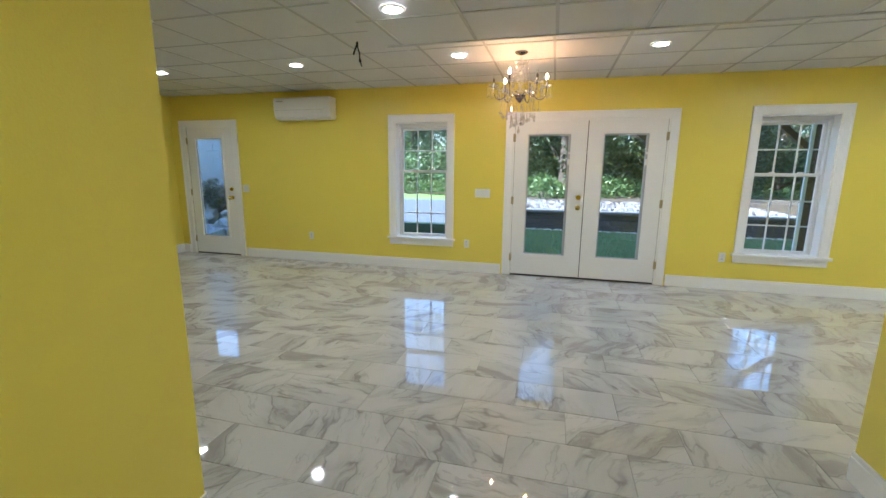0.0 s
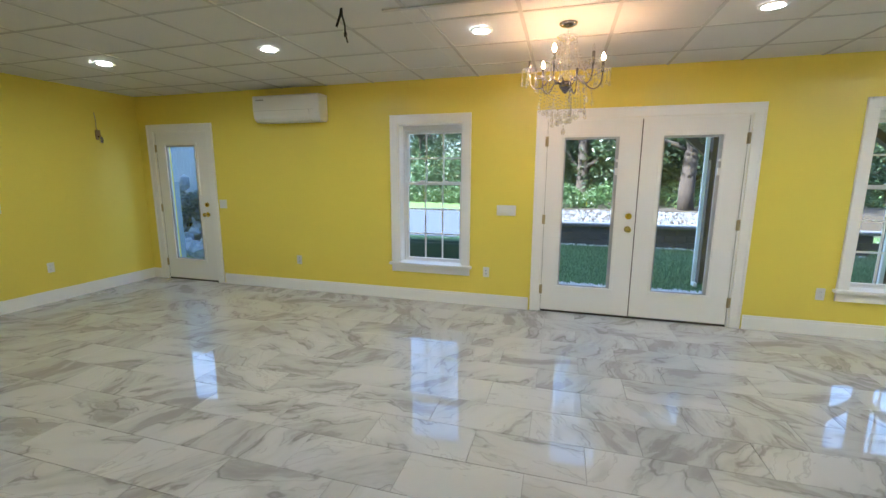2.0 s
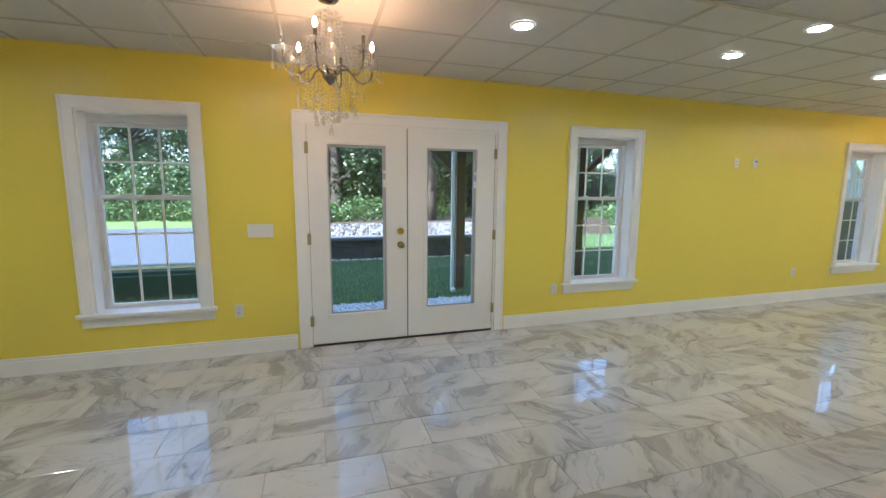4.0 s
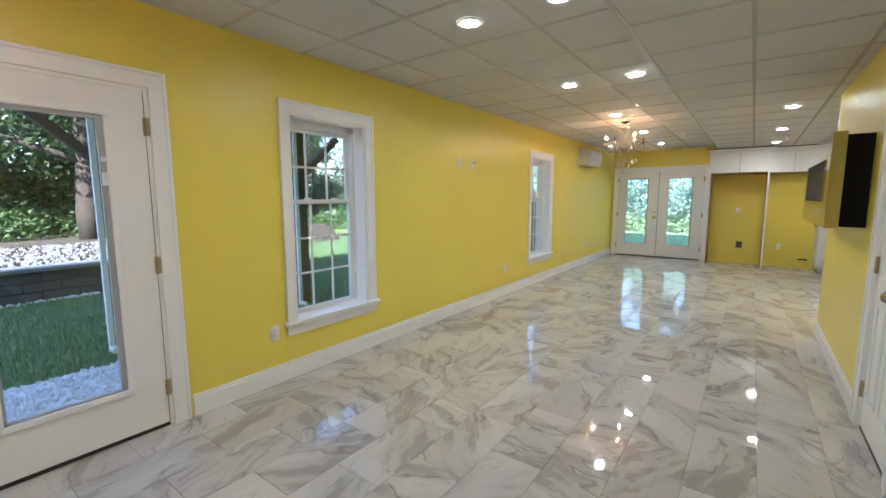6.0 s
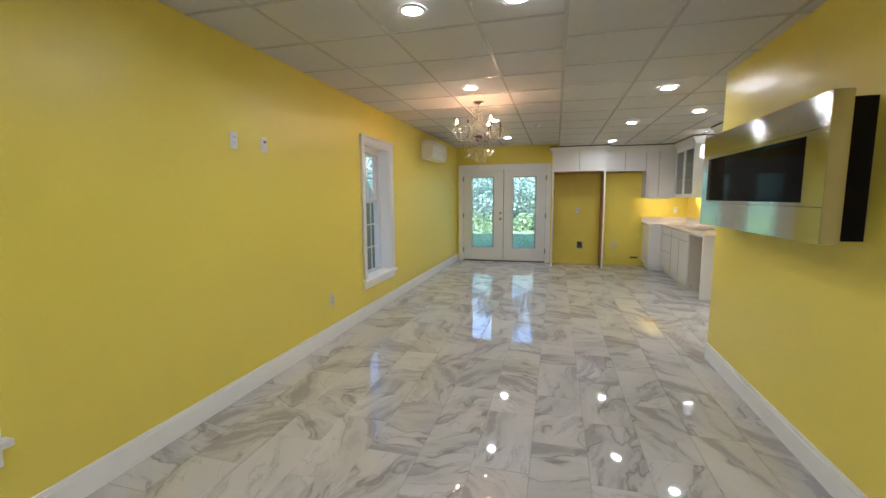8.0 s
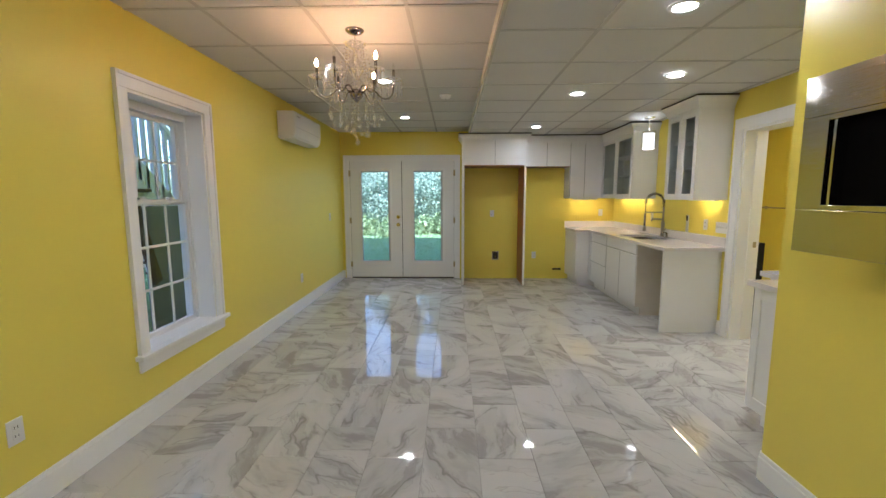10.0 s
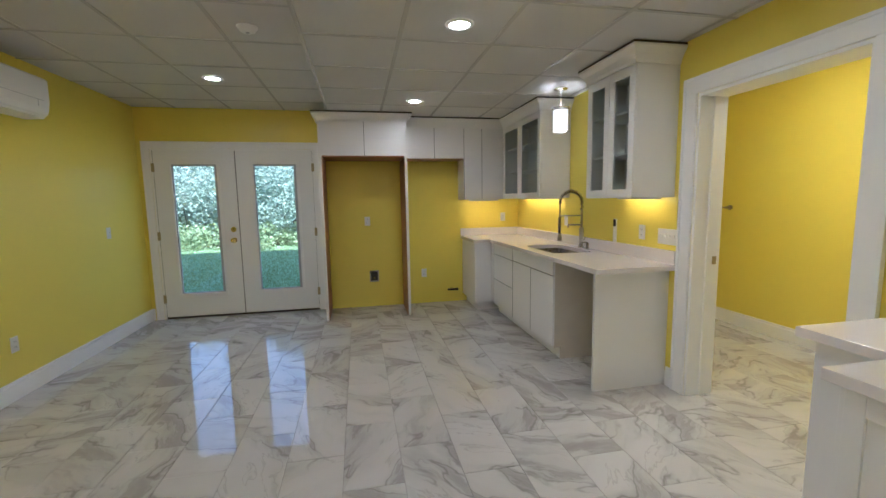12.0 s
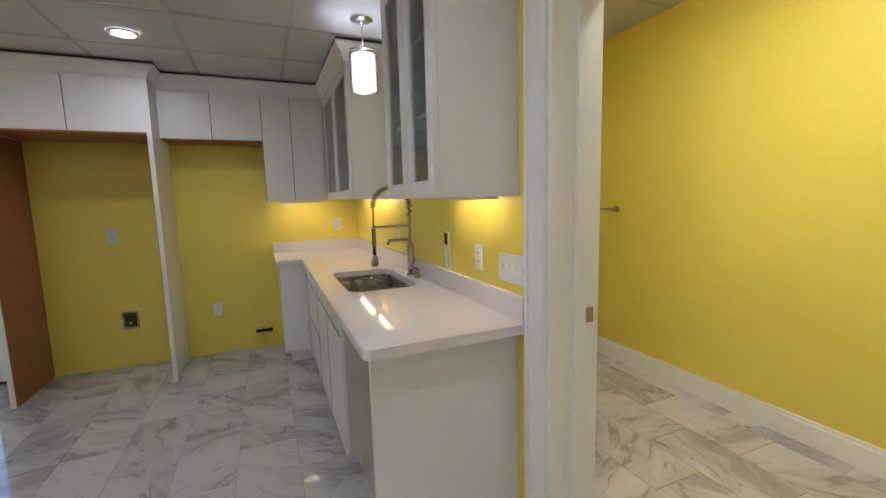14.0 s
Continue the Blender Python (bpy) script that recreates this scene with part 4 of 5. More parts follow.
# small counter by the partition
c = root("side_base_cabinet", pose(0, 0, 0), "white base cabinet with recessed-panel ends beside the partition", "cabinet")
part("carcass", Box(6.271, 6.825, 1.68, 1.995, 0.105, 0.868), CABINET, c)
part("toe_kick", Box(6.271, 6.77, 1.68, 1.94, 0, 0.1045), CABINET, c)
bm = bmesh.new()
for a, b, z0, z1 in ((6.271, 6.31, 0.105, 0.865), (6.775, 6.827, 0.105, 0.865), (6.31, 6.775, 0.80, 0.865), (6.31, 6.775, 0.105, 0.18)):
    box(bm, a, b, 1.9952, 2.004, z0, z1, bev=0.002)
part("end_frame", bm, CABINET, c)
slab_front(c, "cabinet_door", 1.725, 1.995, 6.846, 0.112, 0.862, "x")
c = root("deep_base_cabinet", pose(0, 0, 0), "deep white base cabinet beside the doorway", "cabinet")
part("carcass", Box(6.271, 7.13, 1.125, 1.679, 0.105, 0.868), CABINET, c)
part("toe_kick", Box(6.271, 7.07, 1.125, 1.64, 0, 0.1045), CABINET, c)
slab_front(c, "cabinet_door", 1.14, 1.405, 7.150, 0.112, 0.862, "x")
slab_front(c, "cabinet_door", 1.405, 1.675, 7.150, 0.112, 0.862, "x")
c = root("side_worktop", pose(0, 0, 0), "stepped pale quartz worktop beside the partition", "worktop")
part("slab", box(box(bmesh.new(), 6.271, 6.875, 1.718, 2.025, 0.869, 0.905, bev=0.002), 6.271, 7.192, KY + 0.001, 1.718, 0.869, 0.905, bev=0.002), QUARTZ, c)

# pendant
c = root("pendant_lamp", pose(9.70, 1.40, LO), "small pendant with a lit white drum shade", "pendant lamp")
part("canopy", lathe(bmesh.new(), [(0, -0.022), (0.03, -0.022), (0.062, -0.012), (0.066, -0.001), (0, -0.001)], 28), CHROME, c)
part("rod", cyl(bmesh.new(), (0, 0, -0.17), 0.005, 0.15, seg=10), CHROME, c)
part("shade", lathe(bmesh.new(), [(0.066, -0.385), (0.068, -0.385), (0.068, -0.195), (0.066, -0.195)], 32), SHADEGLOW, c, "glowing white drum shade")
part("outer_sleeve", lathe(bmesh.new(), [(0.078, -0.40), (0.080, -0.40), (0.080, -0.18), (0.078, -0.18)], 32), CLEAR, c, "clear outer glass sleeve")
part("shade_cap", lathe(bmesh.new(), [(0.0775, -0.176), (0.0815, -0.176), (0.0815, -0.186), (0.0775, -0.186), (0.0775, -0.176)], 28), CHROME, c)
part("spider", box(box(bmesh.new(), -0.078, 0.078, -0.003, 0.003, -0.182, -0.178), -0.003, 0.003, -0.078, 0.078, -0.1815, -0.1785), CHROME, c)
part("bulb", ball(bmesh.new(), (0, 0, -0.26), 0.03), glow("pendant_bulb", (0.95, 0.96, 1.0), 13), c)
for z in (-0.194, -0.392):
    part("shade_rim", lathe(bmesh.new(), [(0.0655, z - 0.003), (0.0695, z - 0.003), (0.0695, z + 0.003), (0.0655, z + 0.003), (0.0655, z - 0.003)], 28), DARKCHROME, c, "thin dark metal rim")


# ---- wall fittings ----
def wallplate(m, gangs=1, kind="outlet", label="white wall outlet plate", group=""):
    w = 0.07 + 0.046 * (gangs - 1)
    c = root("wall_switch" if kind == "switch" else "wall_outlet", m, label, "light switch" if kind == "switch" else "outlet", group)
    part("plate", Box(-w / 2, w / 2, -0.006, -0.0003, -0.057, 0.057, bev=0.002), PLASTIC, c)
    for g in range(gangs):
        u = (g - (gangs - 1) / 2) * 0.046
        if kind == "switch":
            part("rocker", box(bmesh.new(), u - 0.005, u + 0.005, -0.016, -0.0055, -0.004, 0.016, bev=0.0015), PLASTIC, c)
        else:
            for z in (-0.02, 0.02):
                bm = Box(u - 0.016, u + 0.016, -0.0085, -0.0055, z - 0.014, z + 0.014, bev=0.002)
                part("socket", bm, PLASTIC, c)
                part("slot", box(box(bmesh.new(), u - 0.008, u - 0.0055, -0.0092, -0.0086, z - 0.005, z + 0.006), u + 0.0055, u + 0.008, -0.0092, -0.0086, z - 0.005, z + 0.006), BLACK, c)
    return c


NP = lambda x, z: pose(x, NY, z)
for x in (-3.34, -0.898, 2.255, 5.953, 9.483):
    wallplate(NP(x, 0.40), label="white wall outlet low on the yellow wall", group="outlets")
wallplate(NP(-0.69, 1.105), 4, "switch", "white four-gang light switch plate beside the patio door")
wallplate(NP(-4.47, 1.095), 2, "switch", "white two-gang light switch plate by the single door")
wallplate(NP(10.80, 1.117), 1, "switch", "white light switch plate near the corner")
wallplate(NP(4.735, 1.828), 1, "outlet", "white outlet plate high on the wall for a television")
c = root("cable_plate", NP(5.047, 1.832), "white cable wall plate with a dark pass-through", "cable plate")
part("plate", Box(-0.035, 0.035, -0.006, -0.0003, -0.057, 0.057, bev=0.002), PLASTIC, c)
part("nozzle", cyl(bmesh.new(), (0, -0.02, 0.02), 0.011, 0.0145, "y", seg=14), NICKEL, c)
part("nozzle_hole", cyl(bmesh.new(), (0, -0.0205, 0.02), 0.007, 0.001, "y", seg=12), BLACK, c)
wallplate(pose(WX, 4.518, 0.408, 0, 0, 90), label="white wall outlet low on the yellow wall", group="outlets")
wallplate(pose(WX, 4.124, 1.124, 0, 0, 90), 1, "switch", "white light switch plate beside the side door")
wallplate(pose(EX, 2.446, 0.414, 0, 0, -90), label="white wall outlet in the range bay", group="outlets")
wallplate(pose(EX, 3.18, 1.136, 0, 0, -90), 1, "outlet", "yellowish wall plate in the fridge bay")
wallplate(pose(EX, 1.321, 1.15, 0, 0, -90), 1, "outlet", "white outlet plate above the worktop", "outlets over the worktop")
wallplate(pose(10.12, KY, 1.155, 0, 0, 180), 1, "outlet", "white outlet plate above the worktop", "outlets over the worktop")
wallplate(pose(8.886, KY, 1.115, 0, 0, 180), 1, "outlet", "white outlet plate above the worktop", "outlets over the worktop")
wallplate(pose(8.60, KY, 1.10, 0, 0, 180), 4, "switch", "white four-gang light switch plate above the worktop")
c = root("unfinished_switch", pose(9.237, KY, 1.105, 0, 0, 180), "tall white wall box with an open black top", "wall box")
part("plate", Box(-0.02, 0.02, -0.012, -0.0003, -0.10, 0.10, bev=0.002), PLASTIC, c)
part("open_box", Box(-0.018, 0.018, -0.0135, -0.0121, 0.035, 0.095), BLACK, c, "open black box")
c = root("water_box", pose(EX, 3.115, 0.405, 0, 0, -90), "recessed water supply box in the fridge bay", "valve box")
part("frame", wall_cells(bmesh.new(), -0.06, 0.06, -0.075, 0.075, [(-0.045, 0.045, -0.06, 0.06)], lambda bm, a, b, p, q: box(bm, a, b, -0.006, -0.0003, p, q)), NICKEL, c)
part("recess", Box(-0.045, 0.045, -0.003, -0.0004, -0.06, 0.06), THRESH_SHADE, c, "dark open recess")
part("valve", cyl(bmesh.new(), (0, -0.03, -0.02), 0.012, 0.027, "y", seg=14), BRASS, c)
c = root("gas_valve", pose(EX, 2.075, 0.178, 0, 0, -90), "brass gas stub-out with a capped valve", "gas valve")
part("pipe", cyl(bmesh.new(), (0, -0.06, 0), 0.013, 0.0595, "y", seg=14), BRASS, c)
part("handle", Box(-0.06, 0.06, -0.085, -0.06, -0.012, 0.012, bev=0.003), BLACK, c)
part("cap", cyl(bmesh.new(), (0.055, -0.0725, 0), 0.018, 0.03, "x", seg=14), BLACK, c)
c = root("smoke_detector", pose(8.98, 3.94, HI), "round white smoke detector", "smoke detector")
part("body", lathe(bmesh.new(), [(0, -0.036), (0.03, -0.036), (0.048, -0.028), (0.05, -0.012), (0.062, -0.010), (0.064, -0.0005), (0, -0.0005)], 28), PLASTIC, c)
part("test_button", cyl(bmesh.new(), (0.0, 0, -0.039), 0.012, 0.003, seg=16), GREYLITE, c)
c = root("wall_sconce", pose(WX, 5.24, 1.97, 0, 0, 90), "unfinished wall lamp bracket with bare wires", "wall lamp")
part("bracket", cyl(Box(-0.03, 0.03, -0.012, -0.0003, -0.06, 0.06, bev=0.004), (0, -0.05, -0.02), 0.012, 0.039, "y", seg=12), mat("tan_bracket", (0.36, 0.25, 0.14), 0.5), c)
part("wire", tube(bmesh.new(), [(-0.01, -0.012, 0.05), (-0.02, -0.02, 0.12), (-0.012, -0.012, 0.18), (-0.016, -0.006, 0.27)], 0.004, 6), NICKEL, c)
part("lamp_holder", lathe(bmesh.new(), [(0, -0.10), (0.02, -0.10), (0.024, -0.04), (0.012, -0.02), (0, -0.02)], 14, (0.0, -0.055, 0)), CHROME, c)
c = root("ceiling_cable", pose(-1.50, 3.76, HI), "black cable ends hanging from the ceiling", "cable")
part("cable", tube(bmesh.new(), [(0, 0, -0.001), (0.004, -0.004, -0.05), (0.02, -0.005, -0.10), (0.025, -0.01, -0.16), (0.04, -0.01, -0.21)], 0.006, 7), BLACK, c)
part("cable", tube(bmesh.new(), [(-0.006, 0.003, -0.001), (-0.012, 0.006, -0.03), (-0.03, 0.006, -0.07), (-0.045, 0.006, -0.105)], 0.008, 7), BLACK, c)
part("connector", cyl(bmesh.new(), (0.026, -0.01, -0.175), 0.011, 0.025, seg=10), BLACK, c)


def air_conditioner(x0, z0, label):
    w, h, dp = 0.895, 0.305, 0.205
    c = root("air_conditioner", pose(x0, NY, z0), label, "air conditioner", "wall air conditioners")
    prof = [(-0.004, 0.02), (-0.03, 0.0), (-0.15, 0.004), (-0.185, 0.035), (-dp + 0.008, 0.075), (-dp, 0.14), (-dp, h - 0.02), (-dp + 0.015, h - 0.004), (-0.06, h), (-0.004, h)]
    bm = bmesh.new()
    a, b = [[bm.verts.new((x, y, z)) for y, z in prof] for x in (0, w)]
    for k in range(len(prof)):
        bm.faces.new((a[k], a[(k + 1) % len(prof)], b[(k + 1) % len(prof)], b[k]))
    bm.faces.new(a), bm.faces.new(b)
    bmesh.ops.recalc_face_normals(bm, faces=bm.faces)
    bmesh.ops.bevel(bm, geom=[e for e in bm.edges if abs(e.verts[0].co.x - e.verts[1].co.x) < 1e-5], offset=0.008, segments=2, affect="EDGES")
    part("body", bm, PLASTIC, c)
    part("seam", Box(0.02, w - 0.07, -dp - 0.0008, -dp + 0.002, 0.128, 0.1305), GREYLITE, c)
    part("air_flap", Box(0.04, w - 0.12, -0.188, -0.150, 0.006, 0.014), PLASTIC, c)
    part("sensor", Box(w - 0.13, w - 0.127, -dp - 0.001, -dp + 0.001, 0.08, 0.128), GREYLITE, c)
    part("badge", Box(0.05, 0.16, -dp - 0.0012, -dp + 0.001, h - 0.06, h - 0.048), CHROME, c, "small bright nameplate bar")
    return c


air_conditioner(-3.73, 2.10, "white wall-mounted split air conditioner above the yellow wall")
air_conditioner(8.94, 2.06, "white wall-mounted split air conditioner near the patio door")

# electric fireplace
c = root("electric_fireplace", pose(4.39, TY, 1.21), "wall-mounted stainless electric fireplace with a black window", "electric fireplace")
W, H, Y0, Y1 = 1.545, 0.645, 0.15, 0.225
part("body", Box(0.115, W - 0.05, 0.0005, Y0, 0.005, H - 0.012), BLACK, c, "black steel body")
ox0, ox1, oz0, oz1 = 0.165, 1.435, 0.178, 0.478
for a, b, p, q in ((0, W, oz1 + 0.02, H), (0, W, 0, oz0 - 0.02), (0, ox0, oz0 - 0.0185, oz1 + 0.0185), (ox1, W, oz0 - 0.0185, oz1 + 0.0185), (ox0, ox1, oz1, oz1 + 0.0185), (ox0, ox1, oz0 - 0.0185, oz0)):
    part("surround_panel", Box(a, b, Y0 + 0.0005, Y1, p, q, bev=0.001), MIRROR, c, "mirror-like stainless panel")
part("window", Box(ox0, ox1, Y0 + 0.002, Y0 + 0.02, oz0, oz1), BLACKGLASS, c, "black glass window")
# the wall's reflection on this end is put into the strip's colour
part("end_strip", Box(-0.003, -0.0005, Y0 + 0.001, Y1 - 0.001, 0.001, H - 0.001), WALLREFLECT, c, "steel end strip with the yellow wall's reflection in its colour")
part("lip", Box(ox1 - 0.022, ox1 - 0.012, Y0 + 0.021, Y1 - 0.01, oz0, oz1), STEEL, c)

# side room
c = root("flush_ceiling_lamp", pose(8.3, 0.42, SIDE), "round white flush ceiling lamp, lit", "ceiling light")
part("rim", lathe(bmesh.new(), [(0.15, -0.03), (0.165, -0.03), (0.17, -0.0005), (0.15, -0.0005), (0.15, -0.03)], 32), PLASTIC, c)
part("diffuser", lathe(bmesh.new(), [(0, -0.05), (0.08, -0.046), (0.14, -0.034), (0.149, -0.028), (0.149, -0.01), (0, -0.01)], 32), glow("flush_lamp_diffuser", (1.0, 0.87, 0.67), 41), c, "glowing diffuser")
c = thing("black_panel", Box(9.0, 9.12, 0.36, 0.42, 0.0, 0.90, bev=0.004), BLACK, "narrow black floor-standing box in the side room", "panel")
c = root("towel_bar", pose(9.80, -0.65, 1.26), "brass-coloured towel bar on the yellow wall", "towel bar")
part("bar", cyl(bmesh.new(), (0.0, 0.055, 0), 0.009, 0.62, "x", seg=12), OLDBRASS, c)
for x in (0.0, 0.6):
    part("bracket", cyl(cyl(bmesh.new(), (x, 0.0005, 0), 0.026, 0.012, "y", seg=20), (x, 0.012, 0), 0.012, 0.055, "y", seg=14), OLDBRASS, c)


# ---- chandeliers ----
def bead_string(bm, pts, r, n):
    pts = [Vector(p) for p in pts]
    for k in range(n):
        s = k / max(1, n - 1) * (len(pts) - 1)
        i = min(int(s), len(pts) - 2)
        p = pts[i].lerp(pts[i + 1], s - i)
        bmesh.ops.create_icosphere(bm, subdivisions=1, radius=r, matrix=Matrix.Translation(p))


def drop(bm, p, s):
    lathe(bm, [(0.0, 0.0), (0.10 * s, -0.10 * s), (0.32 * s, -0.62 * s), (0.30 * s, -0.82 * s), (0.0, -1.1 * s)], 6, p, smooth=False)


def chandelier(x, y):
    c = root("crystal_chandelier", pose(x, y, HI), "crystal chandelier with candle bulbs and hanging drops, lit", "chandelier", "crystal chandeliers")
    part("canopy", lathe(bmesh.new(), [(0, -0.03), (0.02, -0.028), (0.05, -0.018), (0.062, -0.006), (0.062, -0.0005), (0, -0.0005)], 28), DARKCHROME, c)
    bm = bmesh.new()
    for k in range(4):
        tube(bm, [(0.006 * math.cos(a) * (k % 2), 0.006 * math.cos(a) * ((k + 1) % 2), -0.04 - 0.018 * k + 0.011 * math.sin(a)) for a in [2 * math.pi * q / 8 for q in range(9)]], 0.0016, 5)
    part("chain", bm, CHROME, c)
    UP = 0.09
    part("crystal_column", lathe(bmesh.new(), [(0.01, -0.20), (0.03, -0.21), (0.012, -0.235), (0.022, -0.27), (0.05, -0.31), (0.055, -0.345), (0.03, -0.385), (0.016, -0.41), (0.036, -0.43), (0.045, -0.455), (0.02, -0.48), (0.012, -0.50)], 16, (0, 0, UP), smooth=False), CRYSTAL, c)
    part("hub", lathe(bmesh.new(), [(0.0, -0.465), (0.026, -0.47), (0.044, -0.485), (0.042, -0.512), (0.022, -0.535), (0.010, -0.55), (0.0, -0.555)], 20, (0, 0, UP)), DARKCHROME, c)
    part("top_crown", lathe(bmesh.new(), [(0.012, -0.20), (0.05, -0.19), (0.075, -0.175), (0.077, -0.178), (0.05, -0.20), (0.012, -0.21)], 18, (0, 0, UP), smooth=False), CRYSTAL, c)
    for k in range(6):
        a = radians(60 * k + 12)
        ca, sa = math.cos(a), math.sin(a)
        line = [(0.04, -0.49), (0.06, -0.465), (0.085, -0.458), (0.11, -0.47), (0.13, -0.495), (0.155, -0.517), (0.18, -0.522), (0.203, -0.512), (0.218, -0.49), (0.226, -0.46), (0.228, -0.41)]
        arm = part("arm", tube(bmesh.new(), [(1.1 * r * ca, 1.1 * r * sa, z + UP) for r, z in line], 0.0055, 8), DARKCHROME, c, "curved smoked-chrome arm")
        at = (0.251 * ca, 0.251 * sa, -0.41 + UP)
        part("drip_dish", lathe(bmesh.new(), [(0.008, -0.002), (0.03, 0.0), (0.056, 0.018), (0.058, 0.02), (0.03, 0.006), (0.008, 0.004)], 12, at, smooth=False), CRYSTAL, arm)
        part("candle_sleeve", cyl(bmesh.new(), (at[0], at[1], at[2] + 0.003), 0.010, 0.075, seg=12), DARKCHROME, arm)
        bulb = lathe(bmesh.new(), [(0.0, 0.078), (0.007, 0.079), (0.011, 0.092), (0.009, 0.108), (0.003, 0.124), (0.0, 0.128)], 12, at)
        lit = k in (0, 2, 4)
        part("bulb", bulb, FLAME if lit else CLEAR, arm, "lit flame-shaped bulb" if lit else "unlit clear bulb")
        bm = bmesh.new()
        for q in range(5):
            b = a + radians(72 * q)
            px, py = at[0] + 0.052 * math.cos(b), at[1] + 0.052 * math.sin(b)
            bead_string(bm, [(px, py, at[2] + 0.01), (px, py, at[2] - 0.05)], 0.008, 5)
            drop(bm, (px, py, at[2] - 0.058), 0.036)
        tagged(part("crystal_fringe", bm, CRYSTAL, arm), kind="stuff")
        bm = bmesh.new()
        pts = [((0.06 + 0.18 * s) * ca, (0.06 + 0.18 * s) * sa, UP - 0.18 - 0.23 * s - 0.16 * math.sin(math.pi * s) * (1 - 0.4 * s)) for s in [v / 12 for v in range(13)]]
        bead_string(bm, pts, 0.0075, 24)
        b = a + radians(30)
        bead_string(bm, [(0.06 * math.cos(b), 0.06 * math.sin(b), UP - 0.19), (0.075 * math.cos(b), 0.075 * math.sin(b), UP - 0.33), (0.11 * math.cos(b), 0.11 * math.sin(b), UP - 0.47)], 0.0075, 16)
        tagged(part("bead_string", bm, CRYSTAL, c), kind="stuff")
    for ring, (r, z, n, s) in enumerate(((0.185, -0.515, 9, 0.040), (0.15, -0.55, 8, 0.042), (0.115, -0.565, 7, 0.040), (0.08, -0.60, 6, 0.042), (0.045, -0.625, 4, 0.042), (0.0, -0.645, 1, 0.05))):
        bm = bmesh.new()
        for k in range(n):
            a = 2 * math.pi * k / n + ring * 0.3
            px, py, dz = r * math.cos(a), r * math.sin(a), random.uniform(-0.04, 0.02)
            bead_string(bm, [(px * 0.92, py * 0.92, z + 0.10), (px, py, z + dz - 0.005)], 0.0068, 6)
            drop(bm, (px, py, z + dz - 0.012), s)
        tagged(part("drop_ring", bm, CRYSTAL, c), kind="stuff")
    return c


first = chandelier(-0.125, 4.41)
copy_thing(first, pose(7.17, 4.51, HI, 0, 0, 90))

# ---- outdoors ----
struct("ground", Box(-400, 400, -400, 400, -0.30, -0.15), LAWN, "lawn ground reaching the horizon", "ground")
# beds and drive lie just above the lawn
def sheet(name, x0, x1, y0, y1, z, material, label, category, wob=0.12, n=40):
    """A low bed with an uneven edge and a gently uneven top."""
    bm = bmesh.new()
    m = max(4, int(n * (y1 - y0) / (x1 - x0)))
    grid = []
    for i in range(n + 1):
        row = []
        for j in range(m + 1):
            x, y = x0 + (x1 - x0) * i / n, y0 + (y1 - y0) * j / m
            edge = i in (0, n) or j in (0, m)
            q = noise.noise((x * 1.7, y * 1.7, 3.1))
            row.append(bm.verts.new((x + (wob * q if edge else 0), y + (wob * noise.noise((x * 2.3, y * 2.3, 7.7)) if edge else 0), -0.151 if edge else z + 0.012 * noise.noise((x * 6, y * 6, 0)))))
        grid.append(row)
    for i in range(n):
        for j in range(m):
            bm.faces.new((grid[i][j], grid[i + 1][j], grid[i + 1][j + 1], grid[i][j + 1]))
    return struct(name, bm, material, label, category)


sheet("gravel_bed", -0.6, 7.6, 6.06, 7.75, -0.135, GRAVEL, "white gravel strip along the house", "gravel", n=120)
sheet("road", -60, -2.2, 12.0, 21.5, -0.135, DRIVE, "pale driveway beyond the lawn", "driveway", n=80)
sheet("soil_bed", -3.5, 11, 15.2, 22, 0.42, SOIL, "dark soil under the trees", "soil")


def stones(name, x0, x1, y0, y1, z, count, size, label, mtl=GRAVEL):
    """Loose stones strewn over a bed, too many to count."""
    vs, fs = [], []
    for k in range(count):
        c = Vector((random.uniform(x0, x1), random.uniform(y0, y1), z))
        s = size * random.uniform(0.5, 1.3)
        turn = Euler((random.uniform(0, 6), random.uniform(0, 6), random.uniform(0, 6))).to_matrix()
        b = len(vs)
        for p in ((1, 0, 0), (-1, 0, 0), (0, 0.8, 0), (0, -0.8, 0), (0, 0, 0.55), (0, 0, -0.55)):
            vs.append(c + turn @ Vector(p) * s)
        fs += [(b + i, b + j, b + k2) for i, j, k2 in ((0, 2, 4), (2, 1, 4), (1, 3, 4), (3, 0, 4), (2, 0, 5), (1, 2, 5), (3, 1, 5), (0, 3, 5))]
    me = bpy.data.meshes.new(name)
    me.from_pydata(vs, [], fs)
    me.materials.append(mtl)
    return tagged(new(name, me), label, "gravel", kind="stuff")


stones("gravel_stones", -0.5, 7.5, 6.1, 7.7, -0.125, 7000, 0.028, "white gravel stones along the house")
stones("terrace_stones", -1.0, 5.9, 12.05, 15.5, 0.375, 6000, 0.04, "pale gravel stones on the raised bed", TERRACE)
stones("leaf_litter", -1.0, 5.9, 12.05, 15.5, 0.385, 1500, 0.045, "dry brown leaf litter on the raised bed", LITTER)
stones("wall_foot_stones", -1.0, 5.9, 11.45, 11.62, -0.135, 500, 0.03, "white stones at the wall's foot")

